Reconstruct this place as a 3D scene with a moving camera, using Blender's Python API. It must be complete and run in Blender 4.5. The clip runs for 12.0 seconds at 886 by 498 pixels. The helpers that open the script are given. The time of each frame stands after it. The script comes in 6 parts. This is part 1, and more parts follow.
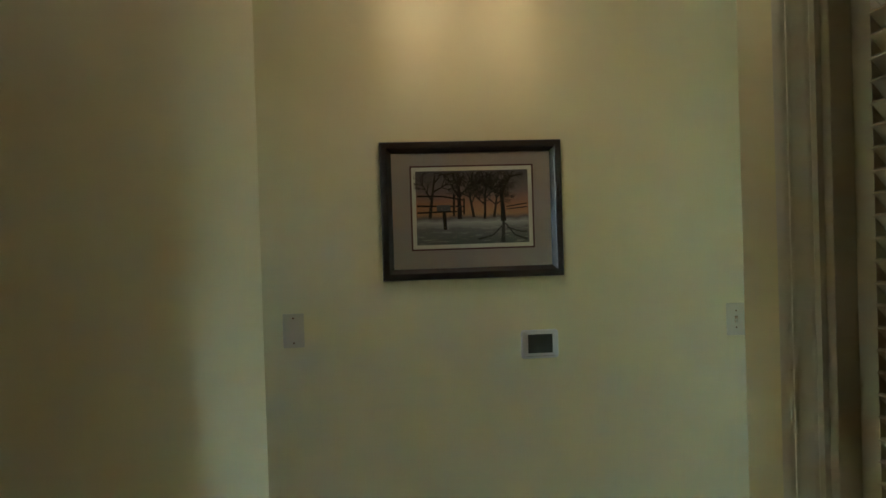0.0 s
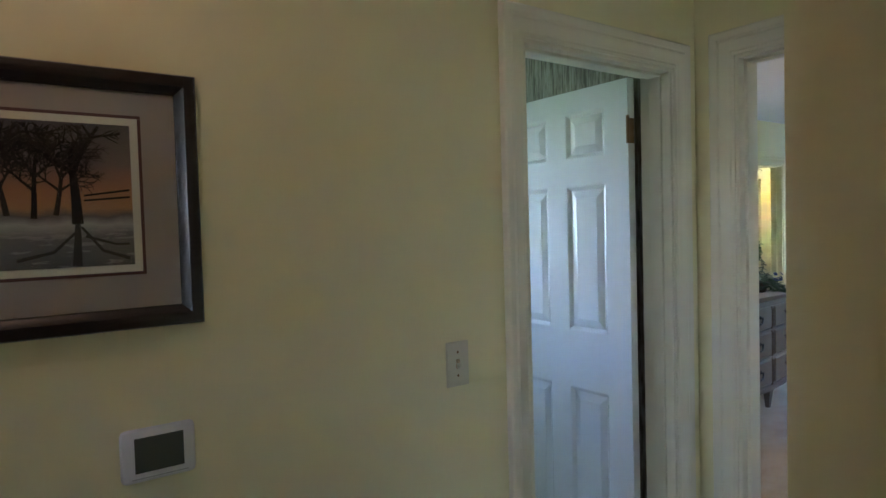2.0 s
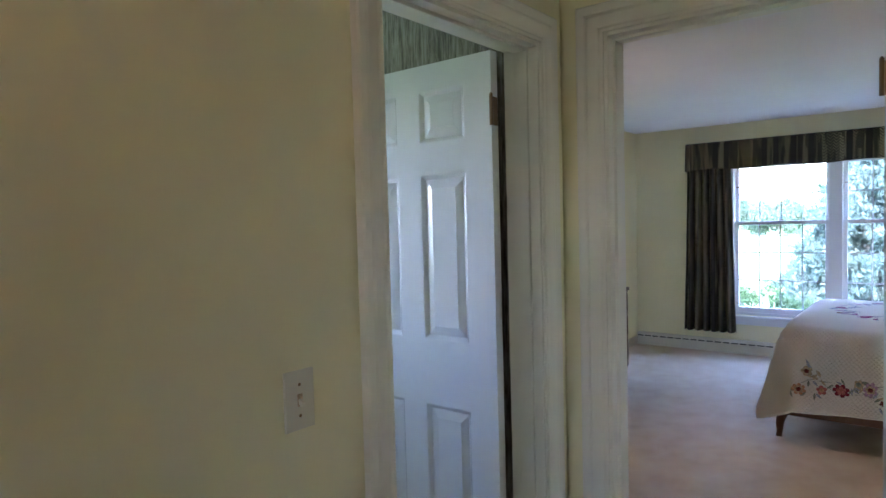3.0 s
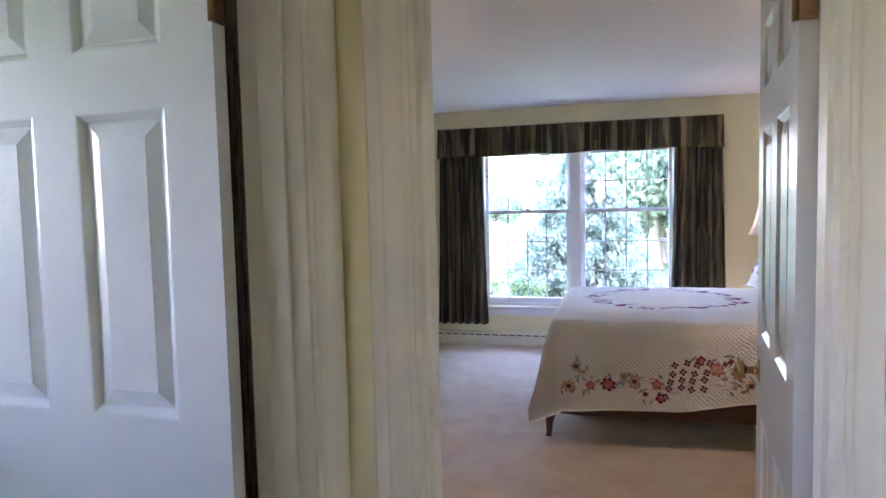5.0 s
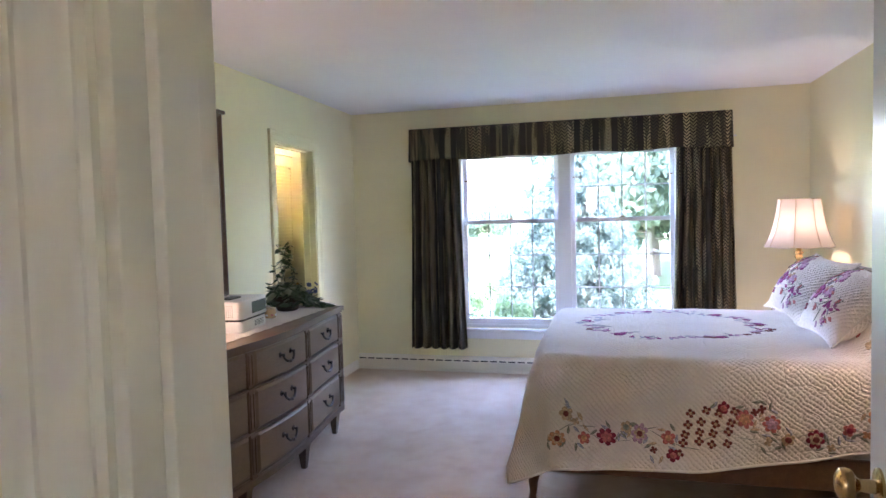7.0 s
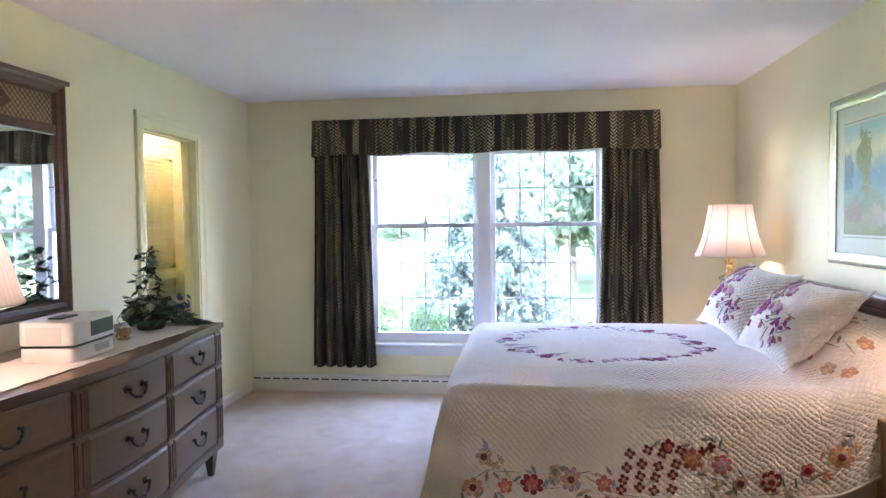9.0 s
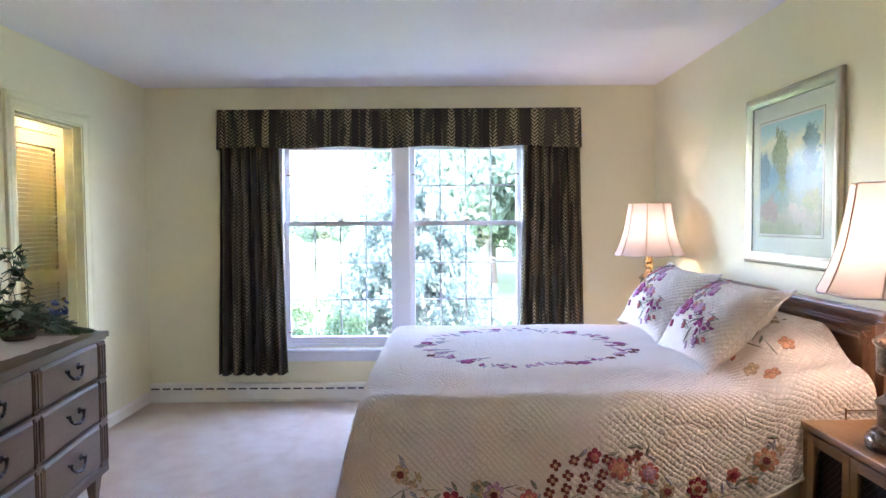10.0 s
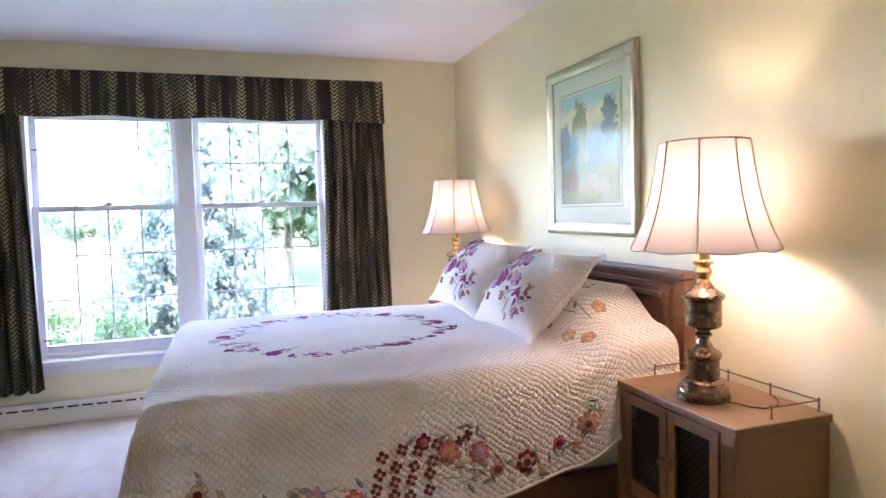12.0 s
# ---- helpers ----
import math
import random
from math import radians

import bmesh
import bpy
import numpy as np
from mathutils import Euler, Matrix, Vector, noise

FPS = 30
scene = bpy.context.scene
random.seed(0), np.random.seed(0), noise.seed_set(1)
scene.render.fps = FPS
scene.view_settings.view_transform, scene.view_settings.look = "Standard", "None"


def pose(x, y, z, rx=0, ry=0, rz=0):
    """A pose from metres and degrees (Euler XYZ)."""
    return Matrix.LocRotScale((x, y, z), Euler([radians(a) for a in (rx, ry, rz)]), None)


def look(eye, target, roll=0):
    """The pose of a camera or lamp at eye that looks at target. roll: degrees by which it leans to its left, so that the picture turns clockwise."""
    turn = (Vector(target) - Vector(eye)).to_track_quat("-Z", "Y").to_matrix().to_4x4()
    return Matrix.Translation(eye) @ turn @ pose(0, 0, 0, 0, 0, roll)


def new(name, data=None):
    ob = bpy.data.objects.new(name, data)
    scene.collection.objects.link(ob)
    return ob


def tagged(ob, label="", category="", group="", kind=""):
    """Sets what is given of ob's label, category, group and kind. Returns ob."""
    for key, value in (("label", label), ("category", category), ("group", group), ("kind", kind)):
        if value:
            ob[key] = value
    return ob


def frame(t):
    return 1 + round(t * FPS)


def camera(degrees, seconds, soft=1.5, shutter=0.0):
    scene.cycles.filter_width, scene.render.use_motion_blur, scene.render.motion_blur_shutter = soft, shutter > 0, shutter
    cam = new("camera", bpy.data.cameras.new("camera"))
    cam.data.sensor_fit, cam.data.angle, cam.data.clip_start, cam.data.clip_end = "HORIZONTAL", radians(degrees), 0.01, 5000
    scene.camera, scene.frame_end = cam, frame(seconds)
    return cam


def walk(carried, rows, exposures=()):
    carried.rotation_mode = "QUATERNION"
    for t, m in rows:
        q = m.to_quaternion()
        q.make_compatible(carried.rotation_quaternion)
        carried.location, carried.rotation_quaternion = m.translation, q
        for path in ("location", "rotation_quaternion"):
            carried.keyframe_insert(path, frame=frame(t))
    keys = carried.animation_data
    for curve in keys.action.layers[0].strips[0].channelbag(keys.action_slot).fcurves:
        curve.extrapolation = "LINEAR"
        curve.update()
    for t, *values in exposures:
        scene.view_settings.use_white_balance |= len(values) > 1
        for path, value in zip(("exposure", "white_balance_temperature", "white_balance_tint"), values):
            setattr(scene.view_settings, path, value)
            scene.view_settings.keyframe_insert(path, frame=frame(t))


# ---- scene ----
cam = camera(69.9, 12.0)
PATH = [
    (0, (0.329, 0.52, 1.467), (0.493, 2.513, 1.446), -1.8),
    (0.5, (0.384, 0.753, 1.498), (0.789, 2.711, 1.439), -1.8),
    (1, (0.437, 0.988, 1.497), (1.122, 2.866, 1.439), -1.7),
    (1.5, (0.513, 1.222, 1.512), (1.456, 2.984, 1.432), -1.8),
    (2, (0.578, 1.412, 1.514), (1.759, 3.025, 1.44), -1.6),
    (2.5, (0.663, 1.591, 1.508), (2.063, 3.016, 1.426), -1.3),
    (3, (0.79, 1.73, 1.494), (2.356, 2.971, 1.405), -1.5),
    (3.5, (0.924, 1.857, 1.489), (2.625, 2.904, 1.38), -1.4),
    (5.5, (1.705, 2.207, 1.457), (3.646, 2.672, 1.329), -1.5),
    (6, (1.923, 2.207, 1.449), (3.863, 2.678, 1.336), -1.6),
    (6.5, (2.101, 2.209, 1.444), (4.035, 2.707, 1.345), -1.5),
    (8.5, (2.724, 2.238, 1.415), (4.684, 2.627, 1.335), -1.1),
    (9, (2.842, 2.249, 1.413), (4.824, 2.498, 1.328), -0.7),
    (9.5, (2.956, 2.249, 1.407), (4.95, 2.371, 1.322), -0.4),
    (10, (3.058, 2.245, 1.396), (5.056, 2.246, 1.31), -0.4),
    (10.5, (3.146, 2.244, 1.39), (5.137, 2.08, 1.299), -0.8),
    (11, (3.228, 2.231, 1.36), (5.202, 1.92, 1.266), -1.0),
    (11.5, (3.29, 2.233, 1.338), (5.232, 1.766, 1.234), -1.2),
    (12, (3.337, 2.273, 1.308), (5.232, 1.646, 1.188), -1.5),
]
EXPOSURE = [(0.0, 5.75, 5350, 6), (1.0, 5.6, 5250, 11), (2.5, 5.45, 5450, 30), (3.5, 5.5, 5650, 33), (5.5, 5.65, 6050, 40), (8.5, 5.95, 6100, 38), (12.0, 5.95, 6150, 41)]
walk(cam, [(t, look(eye, target, roll)) for t, eye, target, roll in PATH], EXPOSURE)

# ---- world and light ----
SUN_EL, SUN_AZ = radians(48), radians(250)
world = bpy.data.worlds.new("sky")
scene.world = world
world.use_nodes = True
wn = world.node_tree
sky = wn.nodes.new("ShaderNodeTexSky")
sky.sky_type, sky.sun_disc, sky.sun_elevation, sky.sun_rotation = "NISHITA", False, SUN_EL, SUN_AZ
wn.links.new(sky.outputs[0], wn.nodes["Background"].inputs[0])
wn.nodes["Background"].inputs[1].default_value = 0.15


def lamp(name, kind, place, power, colour, **more):
    data = bpy.data.lights.new(name, kind)
    data.energy, data.color = power, colour
    for key, value in more.items():
        if key == "radius":
            data.shadow_soft_size = value
        if key == "angle":
            data.angle = value
    ob = new(name, data)
    ob.location = place
    return ob


sun = lamp("sun", "SUN", (0, 0, 20), 0.6, (1.0, 0.95, 0.86), angle=radians(15))
to_sun = Vector((math.sin(SUN_AZ) * math.cos(SUN_EL), math.cos(SUN_AZ) * math.cos(SUN_EL), math.sin(SUN_EL)))
sun.rotation_euler = to_sun.to_track_quat("Z", "Y").to_euler()
WARM = (1.0, 0.78, 0.54)

# ---- materials ----


class Nodes:
    """A small helper round one material's node tree."""

    def __init__(self, name, rough=0.6, metal=0.0):
        self.mat = bpy.data.materials.new(name)
        self.mat.use_nodes = True
        self.t = self.mat.node_tree
        self.bsdf = self.t.nodes["Principled BSDF"]
        self.bsdf.inputs["Roughness"].default_value = rough
        self.bsdf.inputs["Metallic"].default_value = metal

    def node(self, kind, **inputs):
        n = self.t.nodes.new(kind)
        for key, value in inputs.items():
            n.inputs[key.replace("_", " ")].default_value = value
        return n

    def link(self, a, b):
        self.t.links.new(a, b)

    def coords(self, which="Object", scale=(1, 1, 1), rot=(0, 0, 0)):
        tc = self.node("ShaderNodeTexCoord")
        m = self.node("ShaderNodeMapping")
        m.inputs["Scale"].default_value = scale
        m.inputs["Rotation"].default_value = rot
        self.link(tc.outputs[which], m.inputs["Vector"])
        return m.outputs[0]

    def noise(self, vec, scale, detail=4.0, rough=0.55):
        n = self.node("ShaderNodeTexNoise", Scale=scale, Detail=detail, Roughness=rough)
        self.link(vec, n.inputs["Vector"])
        return n.outputs[0]

    def ramp(self, fac, stops):
        r = self.node("ShaderNodeValToRGB")
        while len(r.color_ramp.elements) < len(stops):
            r.color_ramp.elements.new(0.5)
        for e, (p, c) in zip(r.color_ramp.elements, stops):
            e.position, e.color = p, (*c, 1)
        self.link(fac, r.inputs[0])
        return r.outputs[0]

    def mix(self, fac, a, b, mode="MIX"):
        m = self.node("ShaderNodeMix")
        m.data_type, m.blend_type = "RGBA", mode
        for val, sock in ((fac, m.inputs[0]), (a, m.inputs[6]), (b, m.inputs[7])):
            if isinstance(val, bpy.types.NodeSocket):
                self.link(val, sock)
            else:
                sock.default_value = val if isinstance(val, float) else (*val, 1)
        return m.outputs[2]

    def math(self, op, a, b=0.0, c=0.0):
        m = self.node("ShaderNodeMath")
        m.operation = op
        for val, sock in zip((a, b, c), m.inputs):
            if isinstance(val, bpy.types.NodeSocket):
                self.link(val, sock)
            else:
                sock.default_value = val
        return m.outputs[0]

    def colour(self, out):
        self.link(out, self.bsdf.inputs["Base Color"])
        return self

    def rough(self, out):
        self.link(out, self.bsdf.inputs["Roughness"])
        return self

    def bump(self, height, strength=0.3, distance=0.002):
        b = self.node("ShaderNodeBump", Strength=strength, Distance=distance)
        self.link(height, b.inputs["Height"])
        self.link(b.outputs[0], self.bsdf.inputs["Normal"])
        return self


def shade(c, k):
    return tuple(min(1.0, v * k) for v in c)


def painted(name, c, rough=0.5, grain=60.0, bump=0.15, spread=0.05):
    n = Nodes(name, rough)
    v = n.coords()
    n.colour(n.ramp(n.noise(v, 1.7), [(0.3, shade(c, 1 - spread)), (0.7, shade(c, 1 + spread))]))
    n.bump(n.noise(v, grain, 3), bump, 0.001)
    return n.mat


def wooden(name, dark, light, rough=0.35, along=(1.2, 14, 14), bump=0.08):
    n = Nodes(name, rough)
    v = n.coords("Object", along)
    streak = n.noise(v, 3.0, 8, 0.65)
    fine = n.noise(v, 18.0, 4, 0.6)
    c = n.ramp(streak, [(0.3, dark), (0.72, light)])
    n.colour(n.mix(0.35, c, n.ramp(fine, [(0.35, shade(dark, 0.7)), (0.65, shade(light, 1.1))])))
    n.rough(n.math("MULTIPLY_ADD", n.noise(n.coords(), 9.0), 0.1, rough - 0.05))
    n.bump(fine, bump, 0.0008)
    return n.mat


def metal(name, c, rough=0.25, tarnish=0.8):
    n = Nodes(name, rough, 1.0)
    v = n.coords()
    n.colour(n.ramp(n.noise(v, 30.0), [(0.25, shade(c, tarnish)), (0.75, c)]))
    n.rough(n.math("MULTIPLY_ADD", n.noise(v, 50.0), 0.08, rough - 0.04))
    return n.mat


def plain(name, c, rough=0.5):
    n = Nodes(name, rough)
    n.bsdf.inputs["Base Color"].default_value = (*c, 1)
    return n.mat


CREAM = painted("cream_wall_paint", (0.85, 0.80, 0.53), 0.55, 220, 0.12, 0.03)
WHITE = painted("white_ceiling_paint", (0.86, 0.85, 0.87), 0.8, 300, 0.2, 0.02)
TRIM = painted("white_gloss_trim", (0.82, 0.79, 0.68), 0.4, 40, 0.02, 0.01)
DOOR = painted("white_door_paint", (0.80, 0.81, 0.82), 0.26, 50, 0.08, 0.02)
YELLOW = painted("pale_yellow_paint", (0.82, 0.78, 0.48), 0.5, 200, 0.1, 0.03)
BROWN_WOOD = wooden("brown_dresser_wood", (0.122, 0.074, 0.043), (0.160, 0.100, 0.060), 0.32)
DRAWER_WOOD = wooden("drawer_wood", (0.158, 0.106, 0.064), (0.190, 0.130, 0.080), 0.34)
BED_WOOD = wooden("warm_walnut_wood", (0.12, 0.055, 0.026), (0.22, 0.11, 0.055), 0.35)
STAND_WOOD = wooden("honey_brown_wood", (0.20, 0.11, 0.05), (0.32, 0.19, 0.09), 0.4)
BLACK_FRAME = wooden("black_brown_frame", (0.012, 0.009, 0.008), (0.03, 0.021, 0.018), 0.35)
BRASS = metal("aged_brass", (0.55, 0.38, 0.17), 0.25)
OLD_BRASS = metal("dark_antique_brass", (0.28, 0.19, 0.11), 0.3)
PEWTER = metal("dark_pewter_pull", (0.085, 0.08, 0.08), 0.28)
BRONZE = metal("brown_bronze_lamp", (0.21, 0.15, 0.10), 0.27)
DARK = plain("black_plastic", (0.012, 0.012, 0.013), 0.35)
IVORY = plain("ivory_plastic", (0.66, 0.63, 0.5), 0.4)
PLASTIC = plain("white_plastic", (0.75, 0.75, 0.78), 0.35)


def carpet_material():
    n = Nodes("beige_cut_pile_carpet", 0.95)
    v = n.coords()
    tuft = n.noise(v, 260.0, 2, 0.5)
    patch = n.noise(v, 4.6, 6, 0.66)
    c = n.ramp(patch, [(0.35, (0.64, 0.44, 0.27)), (0.5, (0.75, 0.57, 0.40)), (0.66, (0.83, 0.69, 0.53))])
    n.colour(n.mix(0.35, c, n.ramp(tuft, [(0.3, (0.50, 0.37, 0.25)), (0.7, (0.80, 0.67, 0.53))])))
    h = n.math("MULTIPLY_ADD", patch, 2.0, tuft)
    n.bump(h, 0.8, 0.009)
    n.bsdf.inputs["Sheen Weight"].default_value = 0.45
    n.bsdf.inputs["Sheen Roughness"].default_value = 0.4
    return n.mat


CARPET = carpet_material()


def glass_material(name, gloss=0.035, rim=0.85, tint=(0.97, 0.99, 0.98)):
    n = Nodes(name)
    out = n.t.nodes["Material Output"]
    clear, shine = n.node("ShaderNodeBsdfTransparent"), n.node("ShaderNodeBsdfGlossy")
    clear.inputs[0].default_value = (*tint, 1)
    shine.inputs["Roughness"].default_value = 0.02
    lw = n.node("ShaderNodeLayerWeight")
    m = n.node("ShaderNodeMixShader")
    n.link(n.math("MULTIPLY_ADD", n.math("POWER", lw.outputs["Facing"], 4.0), rim, gloss), m.inputs[0])
    n.link(clear.outputs[0], m.inputs[1])
    n.link(shine.outputs[0], m.inputs[2])
    n.link(m.outputs[0], out.inputs[0])
    return n.mat


GLASS = glass_material("clear_window_glass")
PICTURE_GLASS = glass_material("picture_glass", 0.004, 0.03)
MIRROR = Nodes("mirror_silver", 0.02, 1.0)
MIRROR.bsdf.inputs["Base Color"].default_value = (0.86, 0.88, 0.87, 1)
MIRROR = MIRROR.mat


def shade_material(name, c, glow):
    """Thin lampshade cloth that lets light through."""
    n = Nodes(name, 0.9)
    out = n.t.nodes["Material Output"]
    a, b = n.node("ShaderNodeBsdfDiffuse"), n.node("ShaderNodeBsdfTranslucent")
    a.inputs[0].default_value = (*c, 1)
    b.inputs[0].default_value = (*shade(c, 0.3), 1)
    m = n.node("ShaderNodeMixShader")
    m.inputs[0].default_value = glow
    n.link(a.outputs[0], m.inputs[1])
    n.link(b.outputs[0], m.inputs[2])
    n.link(m.outputs[0], out.inputs[0])
    return n.mat


SHADE = shade_material("cream_silk_shade", (0.86, 0.79, 0.74), 0.55)
SHADE_TAPE = shade_material("tan_shade_tape", (0.80, 0.66, 0.50), 0.5)

# ---- mesh helpers ----


def mesh_object(name, bm, material, smooth=False):
    me = bpy.data.meshes.new(name)
    bmesh.ops.recalc_face_normals(bm, faces=bm.faces)
    bm.to_mesh(me)
    bm.free()
    me.materials.append(material)
    if smooth:
        me.shade_smooth()
        me.set_sharp_from_angle(angle=radians(38))
    return new(name, me)


def part(name, bm, material, parent, label="", smooth=False):
    ob = mesh_object(name, bm, material, smooth)
    ob.parent = parent
    if label:
        tagged(ob, label)
    return ob


def thing(name, label, category, m=None, group=""):
    ob = new(name)
    ob.empty_display_size = 0.1
    if m is not None:
        ob.matrix_basis = m
    return tagged(ob, label, category, group)


def structure(name, bm, material, label, category, smooth=False):
    return tagged(mesh_object(name, bm, material, smooth), label, category, kind="structure")


def box(bm, x0, y0, z0, x1, y1, z1, bevel=0.0):
    m = Matrix.LocRotScale(((x0 + x1) / 2, (y0 + y1) / 2, (z0 + z1) / 2), None, (abs(x1 - x0), abs(y1 - y0), abs(z1 - z0)))
    made = bmesh.ops.create_cube(bm, size=1, matrix=m)["verts"]
    if bevel:
        edges = list({e for v in made for e in v.link_edges})
        bmesh.ops.bevel(bm, geom=edges, offset=bevel, segments=2, profile=0.5, affect="EDGES")
    return bm


def boxes(*rows, bevel=0.0):
    bm = bmesh.new()
    for r in rows:
        box(bm, *r, bevel=bevel)
    return bm


def lathe(profile, seg=32, bm=None, at=(0, 0, 0), closed=True):
    """Turns a profile of (radius, height) round the z axis."""
    bm = bm or bmesh.new()
    rings = []
    for r, z in profile:
        rings.append([bm.verts.new((at[0] + r * math.cos(2 * math.pi * k / seg), at[1] + r * math.sin(2 * math.pi * k / seg), at[2] + z)) for k in range(seg)])
    for a, b in zip(rings, rings[1:]):
        for k in range(seg):
            bm.faces.new((a[k], a[(k + 1) % seg], b[(k + 1) % seg], b[k]))
    if closed:
        bm.faces.new(rings[0][::-1])
        bm.faces.new(rings[-1])
    return bm


def turned(bm, profile, m, seg=16):
    """Adds a turned shape to a mesh, placed by the matrix m."""
    rings = [[bm.verts.new(m @ Vector((r * math.cos(2 * math.pi * k / seg), r * math.sin(2 * math.pi * k / seg), z))) for k in range(seg)] for r, z in profile]
    for a, b in zip(rings, rings[1:]):
        for k in range(seg):
            bm.faces.new((a[k], a[(k + 1) % seg], b[(k + 1) % seg], b[k]))
    bm.faces.new(rings[0][::-1])
    bm.faces.new(rings[-1])
    return bm


def tube(points, r, seg=8, bm=None):
    """A round bar along a line of points; r may be one radius or one for each point."""
    bm = bm or bmesh.new()
    pts = [Vector(p) for p in points]
    radii = r if isinstance(r, (list, tuple)) else [r] * len(pts)
    rings = []
    side = None
    for i, p in enumerate(pts):
        way = (pts[min(i + 1, len(pts) - 1)] - pts[max(i - 1, 0)]).normalized()
        if side is None:
            side = way.orthogonal().normalized()
        side = (side - way * side.dot(way)).normalized()
        up = way.cross(side)
        rings.append([bm.verts.new(p + radii[i] * (math.cos(2 * math.pi * k / seg) * side + math.sin(2 * math.pi * k / seg) * up)) for k in range(seg)])
    for a, b in zip(rings, rings[1:]):
        for k in range(seg):
            bm.faces.new((a[k], a[(k + 1) % seg], b[(k + 1) % seg], b[k]))
    bm.faces.new(rings[0][::-1])
    bm.faces.new(rings[-1])
    return bm


def sheet(nu, nv, f, bm=None, closed_u=False, uv=None):
    """A grid of (nu + 1) x (nv + 1) points f(u, v); uv: metres along u and v for the texture."""
    bm = bm or bmesh.new()
    rows = [[bm.verts.new(f(i / nu, j / nv)) for i in range(nu + (0 if closed_u else 1))] for j in range(nv + 1)]
    layer = bm.loops.layers.uv.verify() if uv else None
    for j in range(nv):
        a, b = rows[j], rows[j + 1]
        for i in range(nu):
            k = (i + 1) % len(a)
            face = bm.faces.new((a[i], a[k], b[k], b[i]))
            if uv:
                for loop, (p, q) in zip(face.loops, ((i, j), (i + 1, j), (i + 1, j + 1), (i, j + 1))):
                    loop[layer].uv = (p / nu * uv[0], q / nv * uv[1])
    return bm


def sweep_frame(profile, corners, place, closed=False, bm=None):
    """Moulding round an opening. corners: (s, z, outward s, outward z); profile: (outward, proud); place(s, proud, z) gives the point."""
    bm = bm or bmesh.new()
    rows = [[bm.verts.new(place(s + u * ds, v, z + u * dz)) for u, v in profile] for s, z, ds, dz in corners]
    pairs = list(zip(rows, rows[1:])) + ([(rows[-1], rows[0])] if closed else [])
    for a, b in pairs:
        for k in range(len(profile) - 1):
            bm.faces.new((a[k], a[k + 1], b[k + 1], b[k]))
    if not closed:
        bm.faces.new(rows[0])
        bm.faces.new(rows[-1][::-1])
    return bm


CASING = [(0.0, 0.0), (0.0, 0.010), (0.008, 0.012), (0.014, 0.009), (0.020, 0.013), (0.045, 0.015), (0.050, 0.019), (0.058, 0.016), (0.064, 0.020), (0.080, 0.022), (0.085, 0.018), (0.085, 0.0)]


def casing(a, b, top, place, name, owner, bottom=0.0, material=None):
    bm = sweep_frame(CASING, [(a, bottom, -1, 0), (a, top, -1, 1), (b, top, 1, 1), (b, bottom, 1, 0)], place)
    return part(name, bm, material or TRIM, owner, smooth=True)


def wall_boxes(axis, f0, f1, a, b, z0, z1, holes=()):
    """A wall between faces f0 and f1 from a to b along the other axis, with holes (from, to, bottom, top)."""
    rows, at = [], a
    for h0, h1, hb, ht in sorted(holes):
        rows.append((at, h0, z0, z1))
        if hb > z0:
            rows.append((h0, h1, z0, hb))
        if ht < z1:
            rows.append((h0, h1, ht, z1))
        at = h1
    rows.append((at, b, z0, z1))
    bm = bmesh.new()
    for p, q, lo, hi in rows:
        if axis == "y":
            box(bm, p, f0, lo, q, f1, hi)
        else:
            box(bm, f0, p, lo, f1, q, hi)
    return bm


# ---- plan ----
CEIL = 2.44
HALL_N, HALL_BACK = 2.697, 2.812   # north wall of the hall
BED_W0, BED_W1 = 2.64, 2.757   # wall between hall and bedroom
ROOM_E, ROOM_S, ROOM_N = 8.0, 0.6, 4.55
BDOOR = (1.808, 2.555, 2.06)    # bedroom doorway
TDOOR = (1.80, 2.505, 2.03)     # bathroom doorway
CDOOR = (6.48, 7.14, 2.03)      # dressing room doorway
WIN = (1.60, 3.52, 0.41, 2.03)  # window opening
COR_W, COR_E, TURN_S = 0.06, 0.945, 1.586
COR_W_END = 1.86
LCL = (0.42, 1.372, 2.03)        # linen closet opening

structure("floor", boxes((-2.2, -2.2, -0.06, 8.0, 2.735, 0.0), (2.735, 2.735, -0.06, 8.0, 4.55, 0.0), (6.0, 4.55, -0.06, 8.0, 6.4, 0.0)), CARPET, "beige cut-pile carpet with soft footprints", "floor")
structure("ceiling", boxes((-2.4, -2.4, CEIL, 8.2, 6.6, CEIL + 0.12)), WHITE, "smooth white painted ceiling", "ceiling")
structure("wall_hall_north", wall_boxes("y", HALL_N, HALL_BACK, -2.2, BED_W0, 0, CEIL, [(TDOOR[0], TDOOR[1], 0, TDOOR[2])]), CREAM, "cream painted hall wall with a doorway", "wall")
structure("wall_bedroom_west", wall_boxes("x", BED_W0, BED_W1, ROOM_S - 0.1, ROOM_N + 0.1, 0, CEIL, [(BDOOR[0], BDOOR[1], 0, BDOOR[2])]), CREAM, "cream painted wall with the bedroom doorway", "wall")
structure("wall_hall_south", boxes((COR_E, TURN_S - 0.11, 0, BED_W0, TURN_S, CEIL)), CREAM, "cream painted hall wall", "wall")
structure("wall_corridor_east", wall_boxes("x", COR_E, COR_E + 0.11, -2.2, TURN_S - 0.11, 0, CEIL, [(LCL[0], LCL[1], 0, LCL[2])]), CREAM, "cream painted corridor wall with closet opening", "wall")
